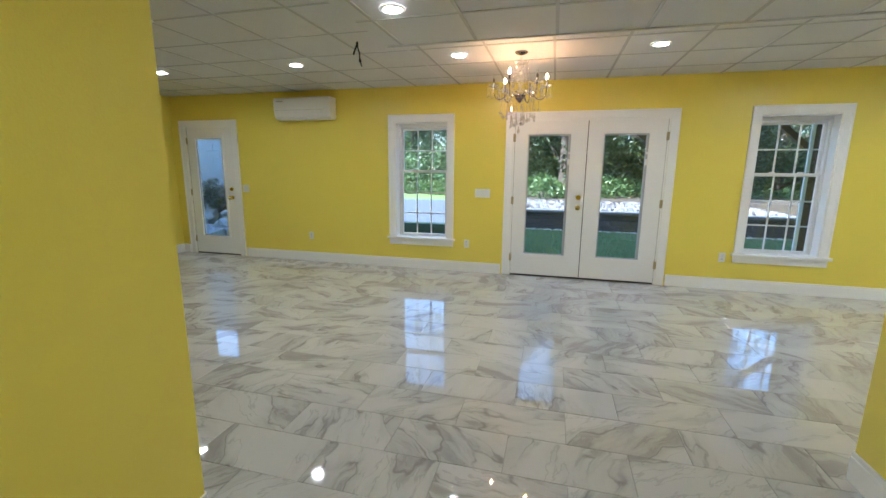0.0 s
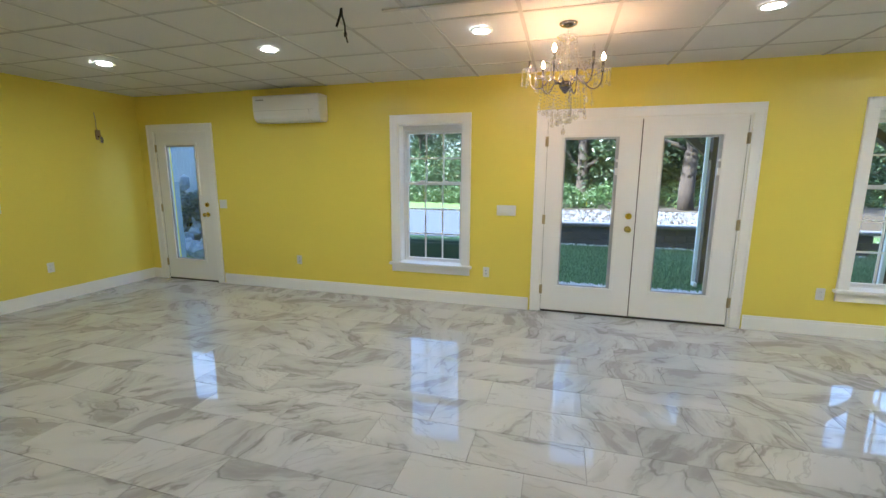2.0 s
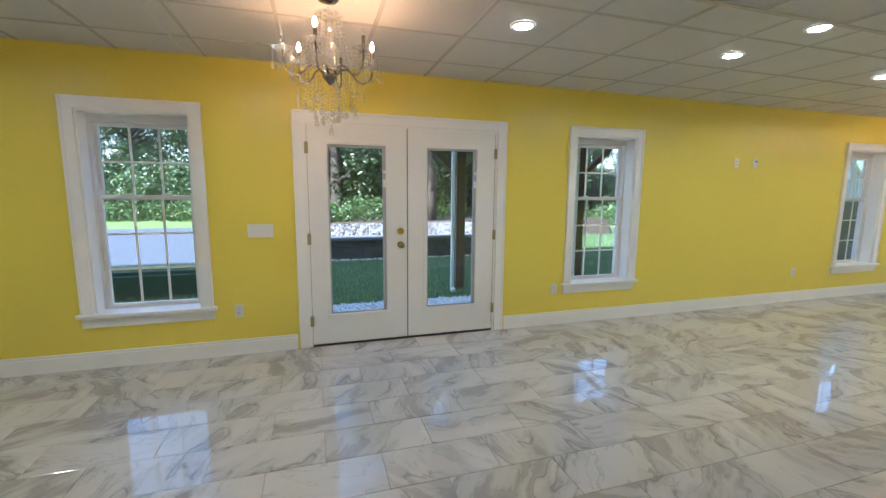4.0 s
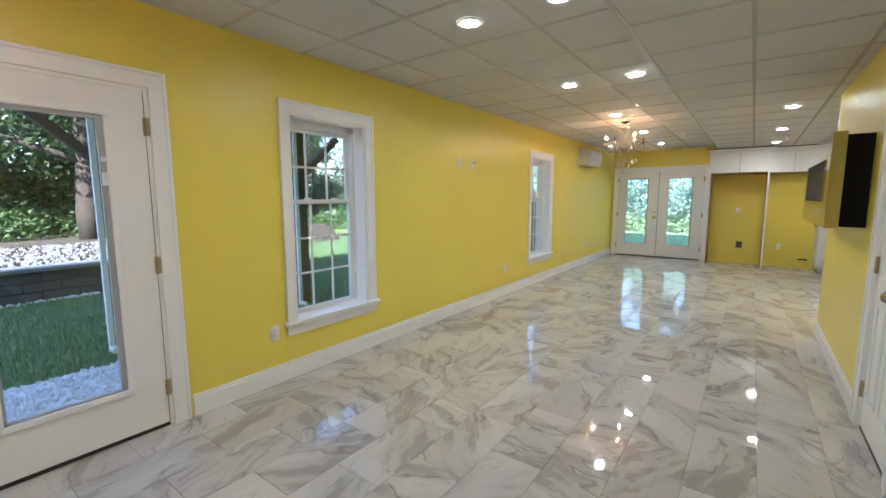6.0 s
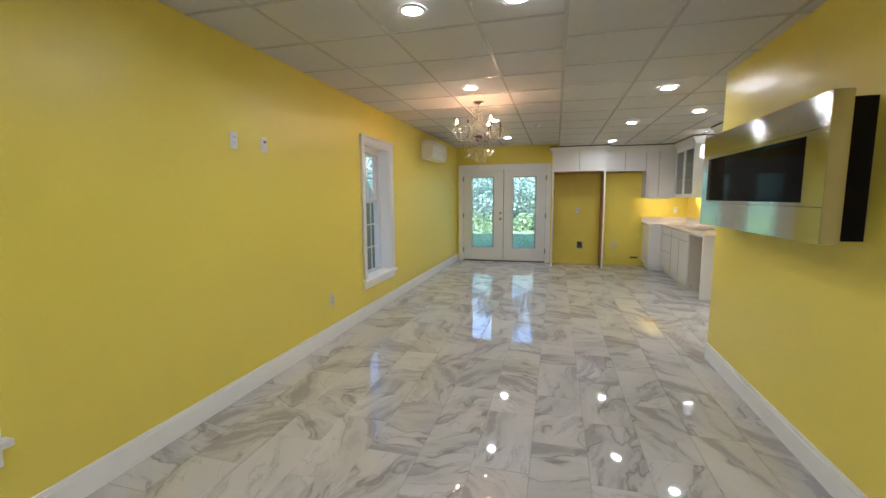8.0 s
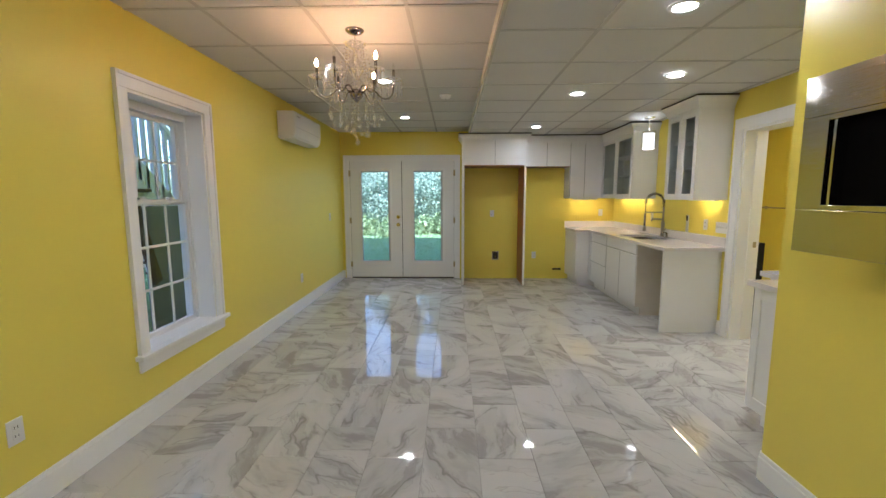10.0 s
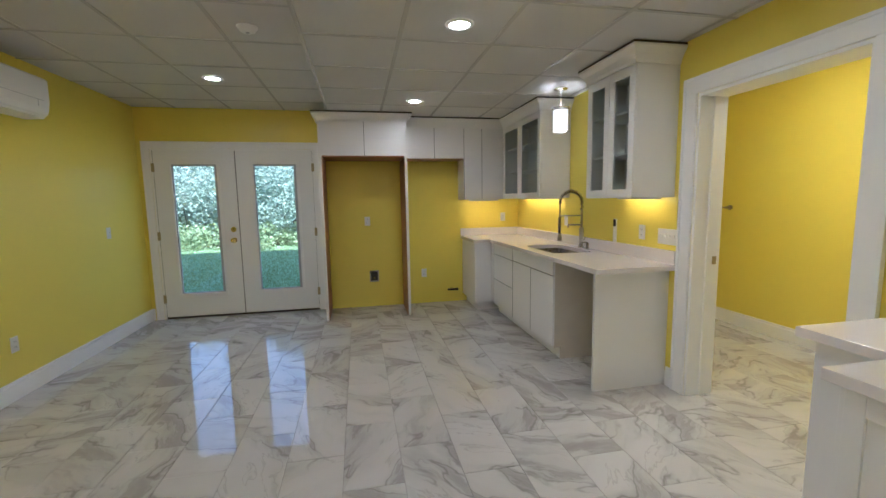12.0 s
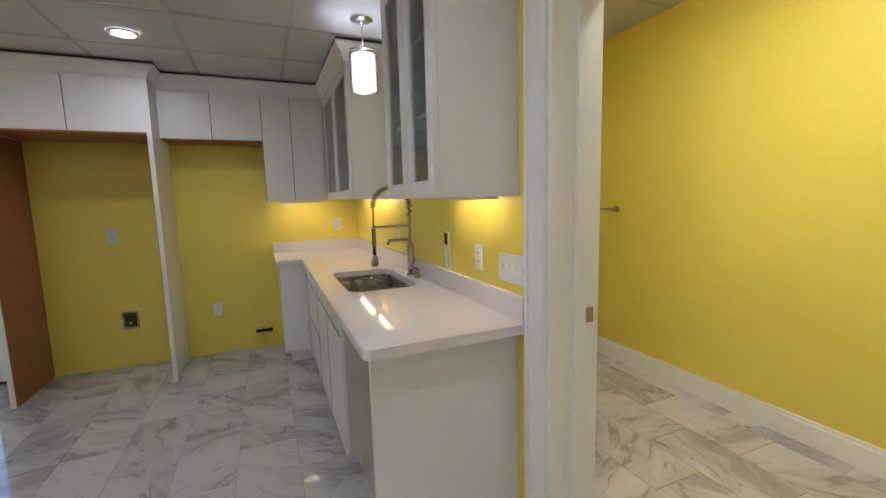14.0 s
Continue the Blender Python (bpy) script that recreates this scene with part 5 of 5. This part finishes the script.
# retaining wall of stone blocks with a cap
rw = root("retaining_wall", pose(0, 11.62, -0.15), "low dark grey stone retaining wall with a slab cap", "retaining wall")
part("core", Box(-1.2, 6.0, 0.06, 0.40, 0, 0.46), STONE, rw)
block = mesh_of("block", Box(0, 0.44, 0, 0.12, 0, 0.145, bev=0.012), STONE)
for r in range(3):
    x = -1.2 - 0.22 * (r % 2)
    while x < 5.95:
        b = new("block", block)
        b.parent = rw
        b.location = (x, random.uniform(-0.012, 0.008), 0.152 * r)
        x += 0.45
cap = mesh_of("cap_stone", Box(0, 0.58, -0.04, 0.42, 0, 0.06, bev=0.012), mat("grey_cap_stone", (0.13, 0.135, 0.14), 0.9, vary=0.2, scale=7, bump=1, bscale=25))
for k in range(13):
    b = new("cap_stone", cap)
    b.parent = rw
    b.location = (-1.25 + 0.585 * k, random.uniform(-0.015, 0.01), 0.458)
struct("gravel_terrace", Box(-1.2, 6.0, 12.02, 15.6, -0.15, 0.365), TERRACE, "raised bed of pale gravel behind the stone wall", "gravel")


# deck posts with braces
def deck_post(x, y, label):
    p = root("deck_post", pose(x, y, -0.15), label, "deck post", "deck posts")
    part("post", Box(-0.075, 0.075, -0.075, 0.075, 0, 3.0, bev=0.006), POST, p)
    for s in (-1, 1):
        bm = Box(-0.045, 0.045, -0.045, 0.045, 0, 0.95, bev=0.004)
        bmesh.ops.transform(bm, matrix=Matrix.Translation((0, 0, 1.85)) @ Matrix.Rotation(radians(48 * s), 4, "Y"), verts=bm.verts)
        part("brace", bm, POST, p)
    return p


deck_post(2.03, 8.32, "dark weathered timber deck post with a white downpipe")
deck_post(4.25, 8.28, "dark weathered timber deck post with braces")
for x, y in ((1.85, 8.12), (4.12, 8.16)):
    dp = root("downpipe", pose(x, y, -0.14), "slim white downpipe on a deck post", "downpipe", "downpipes")
    part("pipe", Box(-0.025, 0.025, -0.02, 0.02, 0.06, 3.0, bev=0.005), WHITEWOOD, dp)
    part("elbow", Box(-0.025, 0.025, -0.12, 0.02, 0.0, 0.06, bev=0.005), WHITEWOOD, dp)
dk = root("deck", pose(0, 0, 2.85), "timber deck overhead on beams", "deck")
part("beam", Box(1.2, 6.5, 8.12, 8.28, -0.30, 0.0), POST, dk)
for k in range(14):
    part("joist", Box(1.2 + 0.4 * k, 1.24 + 0.4 * k, 6.05, 8.5, 0.0, 0.2), POST, dk)
for k in range(17):
    part("deck_board", Box(1.1, 6.6, 6.05 + 0.145 * k, 6.185 + 0.145 * k, 0.2, 0.228), POST, dk)

# outdoor stair with white risers, seen through the third window
st = root("outdoor_stair", pose(8.0, 7.15, -0.15), "white outdoor stair with dark treads and a picket rail", "stair")
for k in range(13):
    x, z = 2.35 - 0.235 * k, 0.185 * (k + 1)
    part("tread", Box(x - 0.03, x + 0.255, -0.06, 0.95, z - 0.035, z, bev=0.004), POST, st)
    part("skirt_board", Box(x - 0.005, x + 0.23, -0.027, 0.003, z - 0.36, z - 0.036), WHITEWOOD, st)
    part("riser", Box(x + 0.2, x + 0.22, 0.02, 0.93, z - 0.185, z - 0.036), WHITEWOOD, st)
for y in (-0.03, 0.96):
    bm = Box(-0.02, 3.9, 0, 0.035, -0.14, 0.14)
    bmesh.ops.transform(bm, matrix=Matrix.Translation((2.75, y, 0.12)) @ Matrix.Rotation(radians(180 + 38.2), 4, "Y") @ Matrix.Diagonal((1, 1, -1, 1)), verts=bm.verts)
    part("stringer", bm, WHITEWOOD, st)
    for k in range(28 if y < 0 else 0):
        x = 2.6 - 0.11 * k
        z = 0.185 * (2.6 - x) / 0.235 + 0.2
        part("baluster", Box(x - 0.018, x + 0.018, y, y + 0.036, z, z + 0.92), WHITEWOOD, st)
    bm = Box(0, 3.95, -0.01, 0.05, -0.03, 0.03)
    bmesh.ops.transform(bm, matrix=Matrix.Translation((2.65, y, 1.1)) @ Matrix.Rotation(radians(180 + 38.2), 4, "Y"), verts=bm.verts)
    part("handrail", bm, WHITEWOOD, st)
thing("shed_panel", Box(8.43, 9.60, 6.95, 7.0, -0.15, 1.33, bev=0.004), GREYPANEL, "flat grey panel under the outdoor stair", "panel")
thing("stair_post", Box(8.14, 8.28, 6.93, 7.07, -0.15, 1.36, bev=0.005), POST, "dark brown timber post below the stair", "post")
bm = Box(-0.06, 0.06, -0.02, 0.02, 0, 0.86, bev=0.004)
bmesh.ops.transform(bm, matrix=Matrix.Translation((8.46, 6.92, 0.55)) @ Matrix.Rotation(radians(-16), 4, "Y"), verts=bm.verts)
thing("stair_brace", bm, POST, "wide dark brown board leaning from post to panel", "brace")
c = root("garden_hose", pose(8.75, 6.75, -0.10), "grey garden hose coiled on the gravel", "hose")
for k in range(3):
    part("loop", tube(bmesh.new(), [((0.17 + 0.01 * k) * math.cos(radians(a)), (0.17 + 0.01 * k) * math.sin(radians(a)) * 0.8, 0.022 * k + 0.01) for a in range(0, 361, 20)], 0.011, 7), GREYLITE, c)

# green planter box below the first window's view
c = root("planter_box", pose(-2.72, 9.05, -0.15), "low dark green planter box on the lawn", "planter")
for a in ((-0.75, 0.75, -0.2, -0.17), (-0.75, 0.75, 0.17, 0.2)):
    part("board", Box(*a, 0, 0.34, bev=0.004), mat("dark_green_board", (0.02, 0.06, 0.045), 0.6, vary=0.15), c)
for a in ((-0.75, -0.72, -0.169, 0.169), (0.72, 0.75, -0.169, 0.169)):
    part("board", Box(*a, 0, 0.34, bev=0.004), bpy.data.materials["dark_green_board"], c)
part("soil", Box(-0.719, 0.719, -0.169, 0.169, 0, 0.26), SOIL, c)


# grass, only where the windows look out
def grass(name, x0, x1, y0, y1, count, h, label, blades=None):
    vs, fs = [], []
    for k in range(count):
        x, y = random.uniform(x0, x1), random.uniform(y0, y1)
        a, t, hh = random.uniform(0, 6.28), random.uniform(-0.5, 0.5), h * random.uniform(0.5, 1.2)
        w = 0.006
        b = len(vs)
        vs += [(x - w * math.cos(a), y - w * math.sin(a), -0.152), (x + w * math.cos(a), y + w * math.sin(a), -0.152), (x + t * hh * math.sin(a), y - t * hh * math.cos(a), -0.152 + hh)]
        fs.append((b, b + 1, b + 2))
    me = bpy.data.meshes.new(name)
    me.from_pydata(vs, [], fs)
    me.materials.append(blades or GRASS)
    return tagged(new(name, me), label, "grass", kind="stuff")


grass("grass", -4.5, 8.5, 7.7, 11.5, 60000, 0.07, "short shaded lawn grass behind the house")
grass("grass", 5.5, 13, 10, 18, 40000, 0.08, "sunlit lawn grass")
# house-shaded lawn, brightened through its blade colour
grass("grass", 11.8, 22, 2.5, 11, 60000, 0.035, "lawn grass by the end wall, brightness put into its pale colour", GLAREGRASS)


# trees
def leaves(rng, blobs, per, size):
    """Small folded leaves scattered through clumps."""
    vs, fs = [], []
    for (c, r) in blobs:
        for k in range(per):
            d = Vector((rng.gauss(0, 1), rng.gauss(0, 1), rng.gauss(0, 1)))
            d.normalize()
            p = Vector(c) + d * r * (0.45 + 0.6 * rng.random() ** 0.5)
            q = Euler((rng.uniform(0, 6.3), rng.uniform(-0.9, 0.9), rng.uniform(0, 6.3))).to_matrix()
            s = size * rng.uniform(0.6, 1.35)
            b = len(vs)
            for v in ((-s, 0, 0), (0, -0.45 * s, 0.1 * s), (s, 0, 0), (0, 0.45 * s, 0.1 * s)):
                vs.append(p + q @ Vector(v))
            fs.append((b, b + 1, b + 2, b + 3))
    return vs, fs


def tree(x, y, height, spread, seed, label, low=0.3, z=-0.15, leaf=None, size=0.10, clumps=62, per=170):
    rng = random.Random(seed)
    t = root("tree", pose(x, y, z), label, "tree", "trees behind the house")
    bm = bmesh.new()
    lean = (rng.uniform(-0.06, 0.06), rng.uniform(-0.06, 0.06))
    trunk = [(lean[0] * h + 0.05 * math.sin(h * 1.3 + seed), lean[1] * h, h) for h in [height * 0.75 * k / 9 for k in range(10)]]
    tube(bm, [(0, 0, -0.05)] + trunk[1:], 0.03 * height, 9, 0.006 * height)
    ends = []
    for k in range(11):
        h = height * rng.uniform(low * 0.7, 0.75)
        a, ln = rng.uniform(0, 6.28), spread * rng.uniform(0.55, 1.0)
        s = Vector((lean[0] * h, lean[1] * h, h))
        pts = [s + Vector((math.cos(a) * ln * u, math.sin(a) * ln * u, 0.55 * ln * u + 0.12 * math.sin(5 * u + k))) for u in (0, 0.25, 0.5, 0.75, 1)]
        tube(bm, pts, 0.011 * height, 6, 0.003 * height)
        ends += pts[2:]
    part("trunk", bm, BARK, t)
    blobs = []
    for k in range(clumps):
        e = rng.choice(ends) + Vector((rng.gauss(0, 0.5), rng.gauss(0, 0.5), rng.gauss(0.1, 0.6)))
        e.z = max(e.z, height * low)
        blobs.append((e, spread * rng.uniform(0.16, 0.30)))
    vs, fs = leaves(rng, blobs, per, size)
    me = bpy.data.meshes.new("crown")
    me.from_pydata(vs, [], fs)
    me.materials.append(leaf or LEAF)
    o = new("crown", me)
    o.parent = t
    return t


def shrub(x, y, r, h, seed, label, z=-0.15, size=0.07, clumps=16, per=110, mtl=None):
    rng = random.Random(seed)
    t = root("shrub", pose(x, y, z), label, "shrub", "shrubs along the lawn")
    bm = bmesh.new()
    blobs = []
    for k in range(clumps):
        a, d = rng.uniform(0, 6.28), r * rng.random() ** 0.5
        top = Vector((math.cos(a) * d, math.sin(a) * d, h * rng.uniform(0.25, 0.95) * (1 - 0.4 * d / r)))
        if k < 7:
            tube(bm, [(0.05 * math.cos(a), 0.05 * math.sin(a), -0.02), top * 0.5 + Vector((0, 0, 0.05)), top], 0.02, 5, 0.006)
        blobs.append((top, 0.3 * r * rng.uniform(0.7, 1.3)))
    part("stems", bm, BARK, t)
    vs, fs = leaves(rng, blobs, per, size)
    me = bpy.data.meshes.new("foliage")
    me.from_pydata(vs, [], fs)
    me.materials.append(mtl or LEAF2)
    o = new("foliage", me)
    o.parent = t
    return t


rt = random.Random(5)
big = tree(3.7, 16.2, 8.5, 3.6, 11, "broad leafy tree with a thick dark trunk", 0.28, 0.36)
tb = tree(0.6, 19.0, 9.5, 3.6, 12, "tall leafy woodland tree", 0.12, 0)
tc = tree(-2.0, 21.0, 9.0, 3.8, 13, "tall leafy woodland tree", 0.08, 0)
for k, (x, y) in enumerate(((-5.5, 27.5), (-9.5, 29), (-13.5, 31), (-1.5, 26), (4.5, 20), (7.2, 21.5), (10.2, 23), (13.5, 24), (17, 25), (6, 26), (11.5, 28), (1.8, 24), (20.5, 22), (-18, 33), (-23, 35))):
    copy_thing((tb, tc)[k % 2], pose(x, y, -0.15, 0, 0, 47 * k) @ Matrix.Scale(0.8, 4))
sa = shrub(-0.2, 16.6, 1.0, 0.75, 21, "bright green leafy undergrowth", 0.35)
sb = shrub(1.6, 17.2, 1.2, 0.8, 22, "bright green leafy undergrowth", 0.35)
for k, (x, y, z) in enumerate(((-2.0, 17.5, 0), (3.6, 18.2, 0.3), (5.2, 18.6, -0.1), (7.0, 19.2, -0.15), (8.8, 19.6, -0.15), (10.6, 20, -0.15), (12.6, 20.4, -0.15), (14.6, 20, -0.15), (-4.2, 25.6, -0.15), (-6.0, 26, -0.15), (-8.0, 26.4, -0.15), (-10, 26.6, -0.15), (-12.4, 27, -0.15), (-15, 27.5, -0.15))):
    copy_thing((sa, sb)[k % 2], pose(x, y, z, 0, 0, 61 * k))
for k in range(16):
    copy_thing((tb, tc)[k % 2], pose(-22 + 3.1 * k, 31 + 3 * (k % 3), -0.15, 0, 0, 29 * k) @ Matrix.Scale(0.85, 4))
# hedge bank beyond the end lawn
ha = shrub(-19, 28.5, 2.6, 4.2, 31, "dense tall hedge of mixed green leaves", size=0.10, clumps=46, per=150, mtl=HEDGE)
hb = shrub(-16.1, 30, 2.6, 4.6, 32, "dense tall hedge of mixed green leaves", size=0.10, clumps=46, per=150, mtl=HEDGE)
# these end-lawn hedges carry the bright haze in their leaf colour
ea = shrub(24.0, 6.5, 2.6, 4.2, 33, "dense tall hedge, glare put into its pale leaf colour", size=0.065, clumps=46, per=300, mtl=GLAREHEDGE)
eb = shrub(24.6, 10.0, 2.6, 4.6, 34, "dense tall hedge, glare put into its pale leaf colour", size=0.065, clumps=46, per=300, mtl=GLAREHEDGE)
for k, (x, y) in enumerate(((24.2, 3.2), (24.5, 0.2), (24.5, 13.5), (25, 17), (26.5, 8.2), (26.5, 4.8), (26.8, 11.8), (27, 1.6), (25, -3))):
    copy_thing((ea, eb)[k % 2], pose(x, y, -0.15, 0, 0, 73 * k))
for k in range(2, 15):
    copy_thing((ha, hb)[k % 2], pose(-19 + 2.9 * k, 28.5 + 1.5 * (k % 2), -0.15, 0, 0, 41 * k))
fa = shrub(21.9, -1.5, 1.3, 0.7, 35, "low fresh yellow-green bushes before the hedge", size=0.06, clumps=20, per=160, mtl=FRESH)
for k, y in enumerate((0.5, 2.6, 4.5, 6.4, 8.4, 10.4, 12.5)):
    copy_thing(fa, pose(21.9 + 0.3 * (k % 3), y, -0.15, 0, 0, 50 * k))
for k, (x, y) in enumerate(((30, 3), (31, 8), (30, 13), (32, 18), (29, -2))):
    copy_thing((tb, tc)[k % 2], pose(x, y, -0.15, 0, 0, 31 * k))

# slope and pale lattice wall outside the single door
c = root("block_wall", pose(-8.0, 9.6, -0.15), "pale blue-grey block wall outside the single door", "garden wall")
part("core", Box(-3, 1.6, 0.03, 0.2, 0, 3.4), BLOCKWALL, c)
blk = mesh_of("block", Box(0.004, 0.396, 0, 0.03, 0.004, 0.196, bev=0.004), BLOCKWALL)
for r in range(17):
    for k in range(12):
        b = new("block", blk)
        b.parent = c
        b.location = (-3.0 + 0.4 * k - 0.2 * (r % 2), 0, 0.2 * r)
thing("corner_post", Box(-7.28, -7.08, 7.35, 7.5, -0.15, 1.35, bev=0.006), BLOCKWALL, "low blue-grey corner post outside the single door", "post")
bm = bmesh.new()
rr = random.Random(9)
for k in range(170):
    x, y = rr.uniform(-9.0, -5.2), rr.uniform(7.8, 9.4)
    r = rr.uniform(0.12, 0.26)
    g = bmesh.ops.create_icosphere(bm, subdivisions=1, radius=r, matrix=Matrix.Translation((x, y, -0.15 + (y - 7.8) * 0.95 * rr.uniform(0.2, 1.0))) @ Euler((rr.uniform(0, 6), rr.uniform(0, 6), 0)).to_matrix().to_4x4() @ Matrix.Diagonal((1.2, 0.8, 0.6, 1)))
thing("rock_slope", bm, ROCK, "slope of loose pale rocks below the block wall", "rocks", kind="stuff")
for k, (x, y) in enumerate(((-7.9, 8.8), (-7.0, 8.9), (-8.6, 9.0))):
    shrub(x, y, 0.5, 1.1, 41 + k, "straggling grey-green shrub on the rock slope", 0.3, 0.045, 14, 120, SCRUB)

# ---- floor ----
floor = struct("floor", Box(WX - 0.2, EX + 0.2, -2.4, NY + 0.1, -0.12, -0.004), GROUT, "glossy grey-veined white marble tile floor", "floor")
TL, TW, GAP = 0.602, 0.303, 0.0022


def tile_bm(bm, x0, x1, y0, y1, z):
    b = 0.0015
    v = [bm.verts.new(p) for p in ((x0, y0, -0.006), (x1, y0, -0.006), (x1, y1, -0.006), (x0, y1, -0.006), (x0, y0, z - b), (x1, y0, z - b), (x1, y1, z - b), (x0, y1, z - b),
                                   (x0 + b, y0 + b, z), (x1 - b, y0 + b, z), (x1 - b, y1 - b, z), (x0 + b, y1 - b, z))]
    for k in range(4):
        m = (k + 1) % 4
        bm.faces.new((v[k], v[m], v[4 + m], v[4 + k])), bm.faces.new((v[4 + k], v[4 + m], v[8 + m], v[8 + k]))
    bm.faces.new(v[8:12])


one = bmesh.new()
tile_bm(one, 0, TL - GAP, 0, TW - GAP, 0.0)
tile_mesh = mesh_of("tile", one, MARBLE)
rest, count = bmesh.new(), 0
FX0, FY0 = -0.22, 3.42
for j in range(-19, 8):
    y = FY0 + j * TW
    for i in range(-12, 23):
        x = FX0 + i * TL + (j % 2) * TL / 2
        x0, x1, y0, y1 = max(x, WX), min(x + TL, EX), max(y, -2.2), min(y + TW, NY)
        if x1 - x0 < 0.02 or y1 - y0 < 0.02 or (1.79 < (x0 + x1) / 2 < 6.3 and y1 < TY - 0.1) or (y1 < 1.2 and x1 < -1.1) or (y1 < -0.66 and x0 > 1.8):
            continue
        whole = abs(x1 - x0 - TL) + abs(y1 - y0 - TW) < 1e-6
        if whole and count < 300 and 2.2 < y < 4.9 and -3.4 < x < 9.6:
            t = new("tile", tile_mesh)
            t.location = (x, y, random.uniform(-0.0004, 0.0004))
            t.parent = floor
            count += 1
        else:
            tile_bm(rest, x0, x1 - GAP, y0, y1 - GAP, random.uniform(-0.0004, 0.0004))
tagged(part("tiles", rest, MARBLE, floor), kind="stuff")
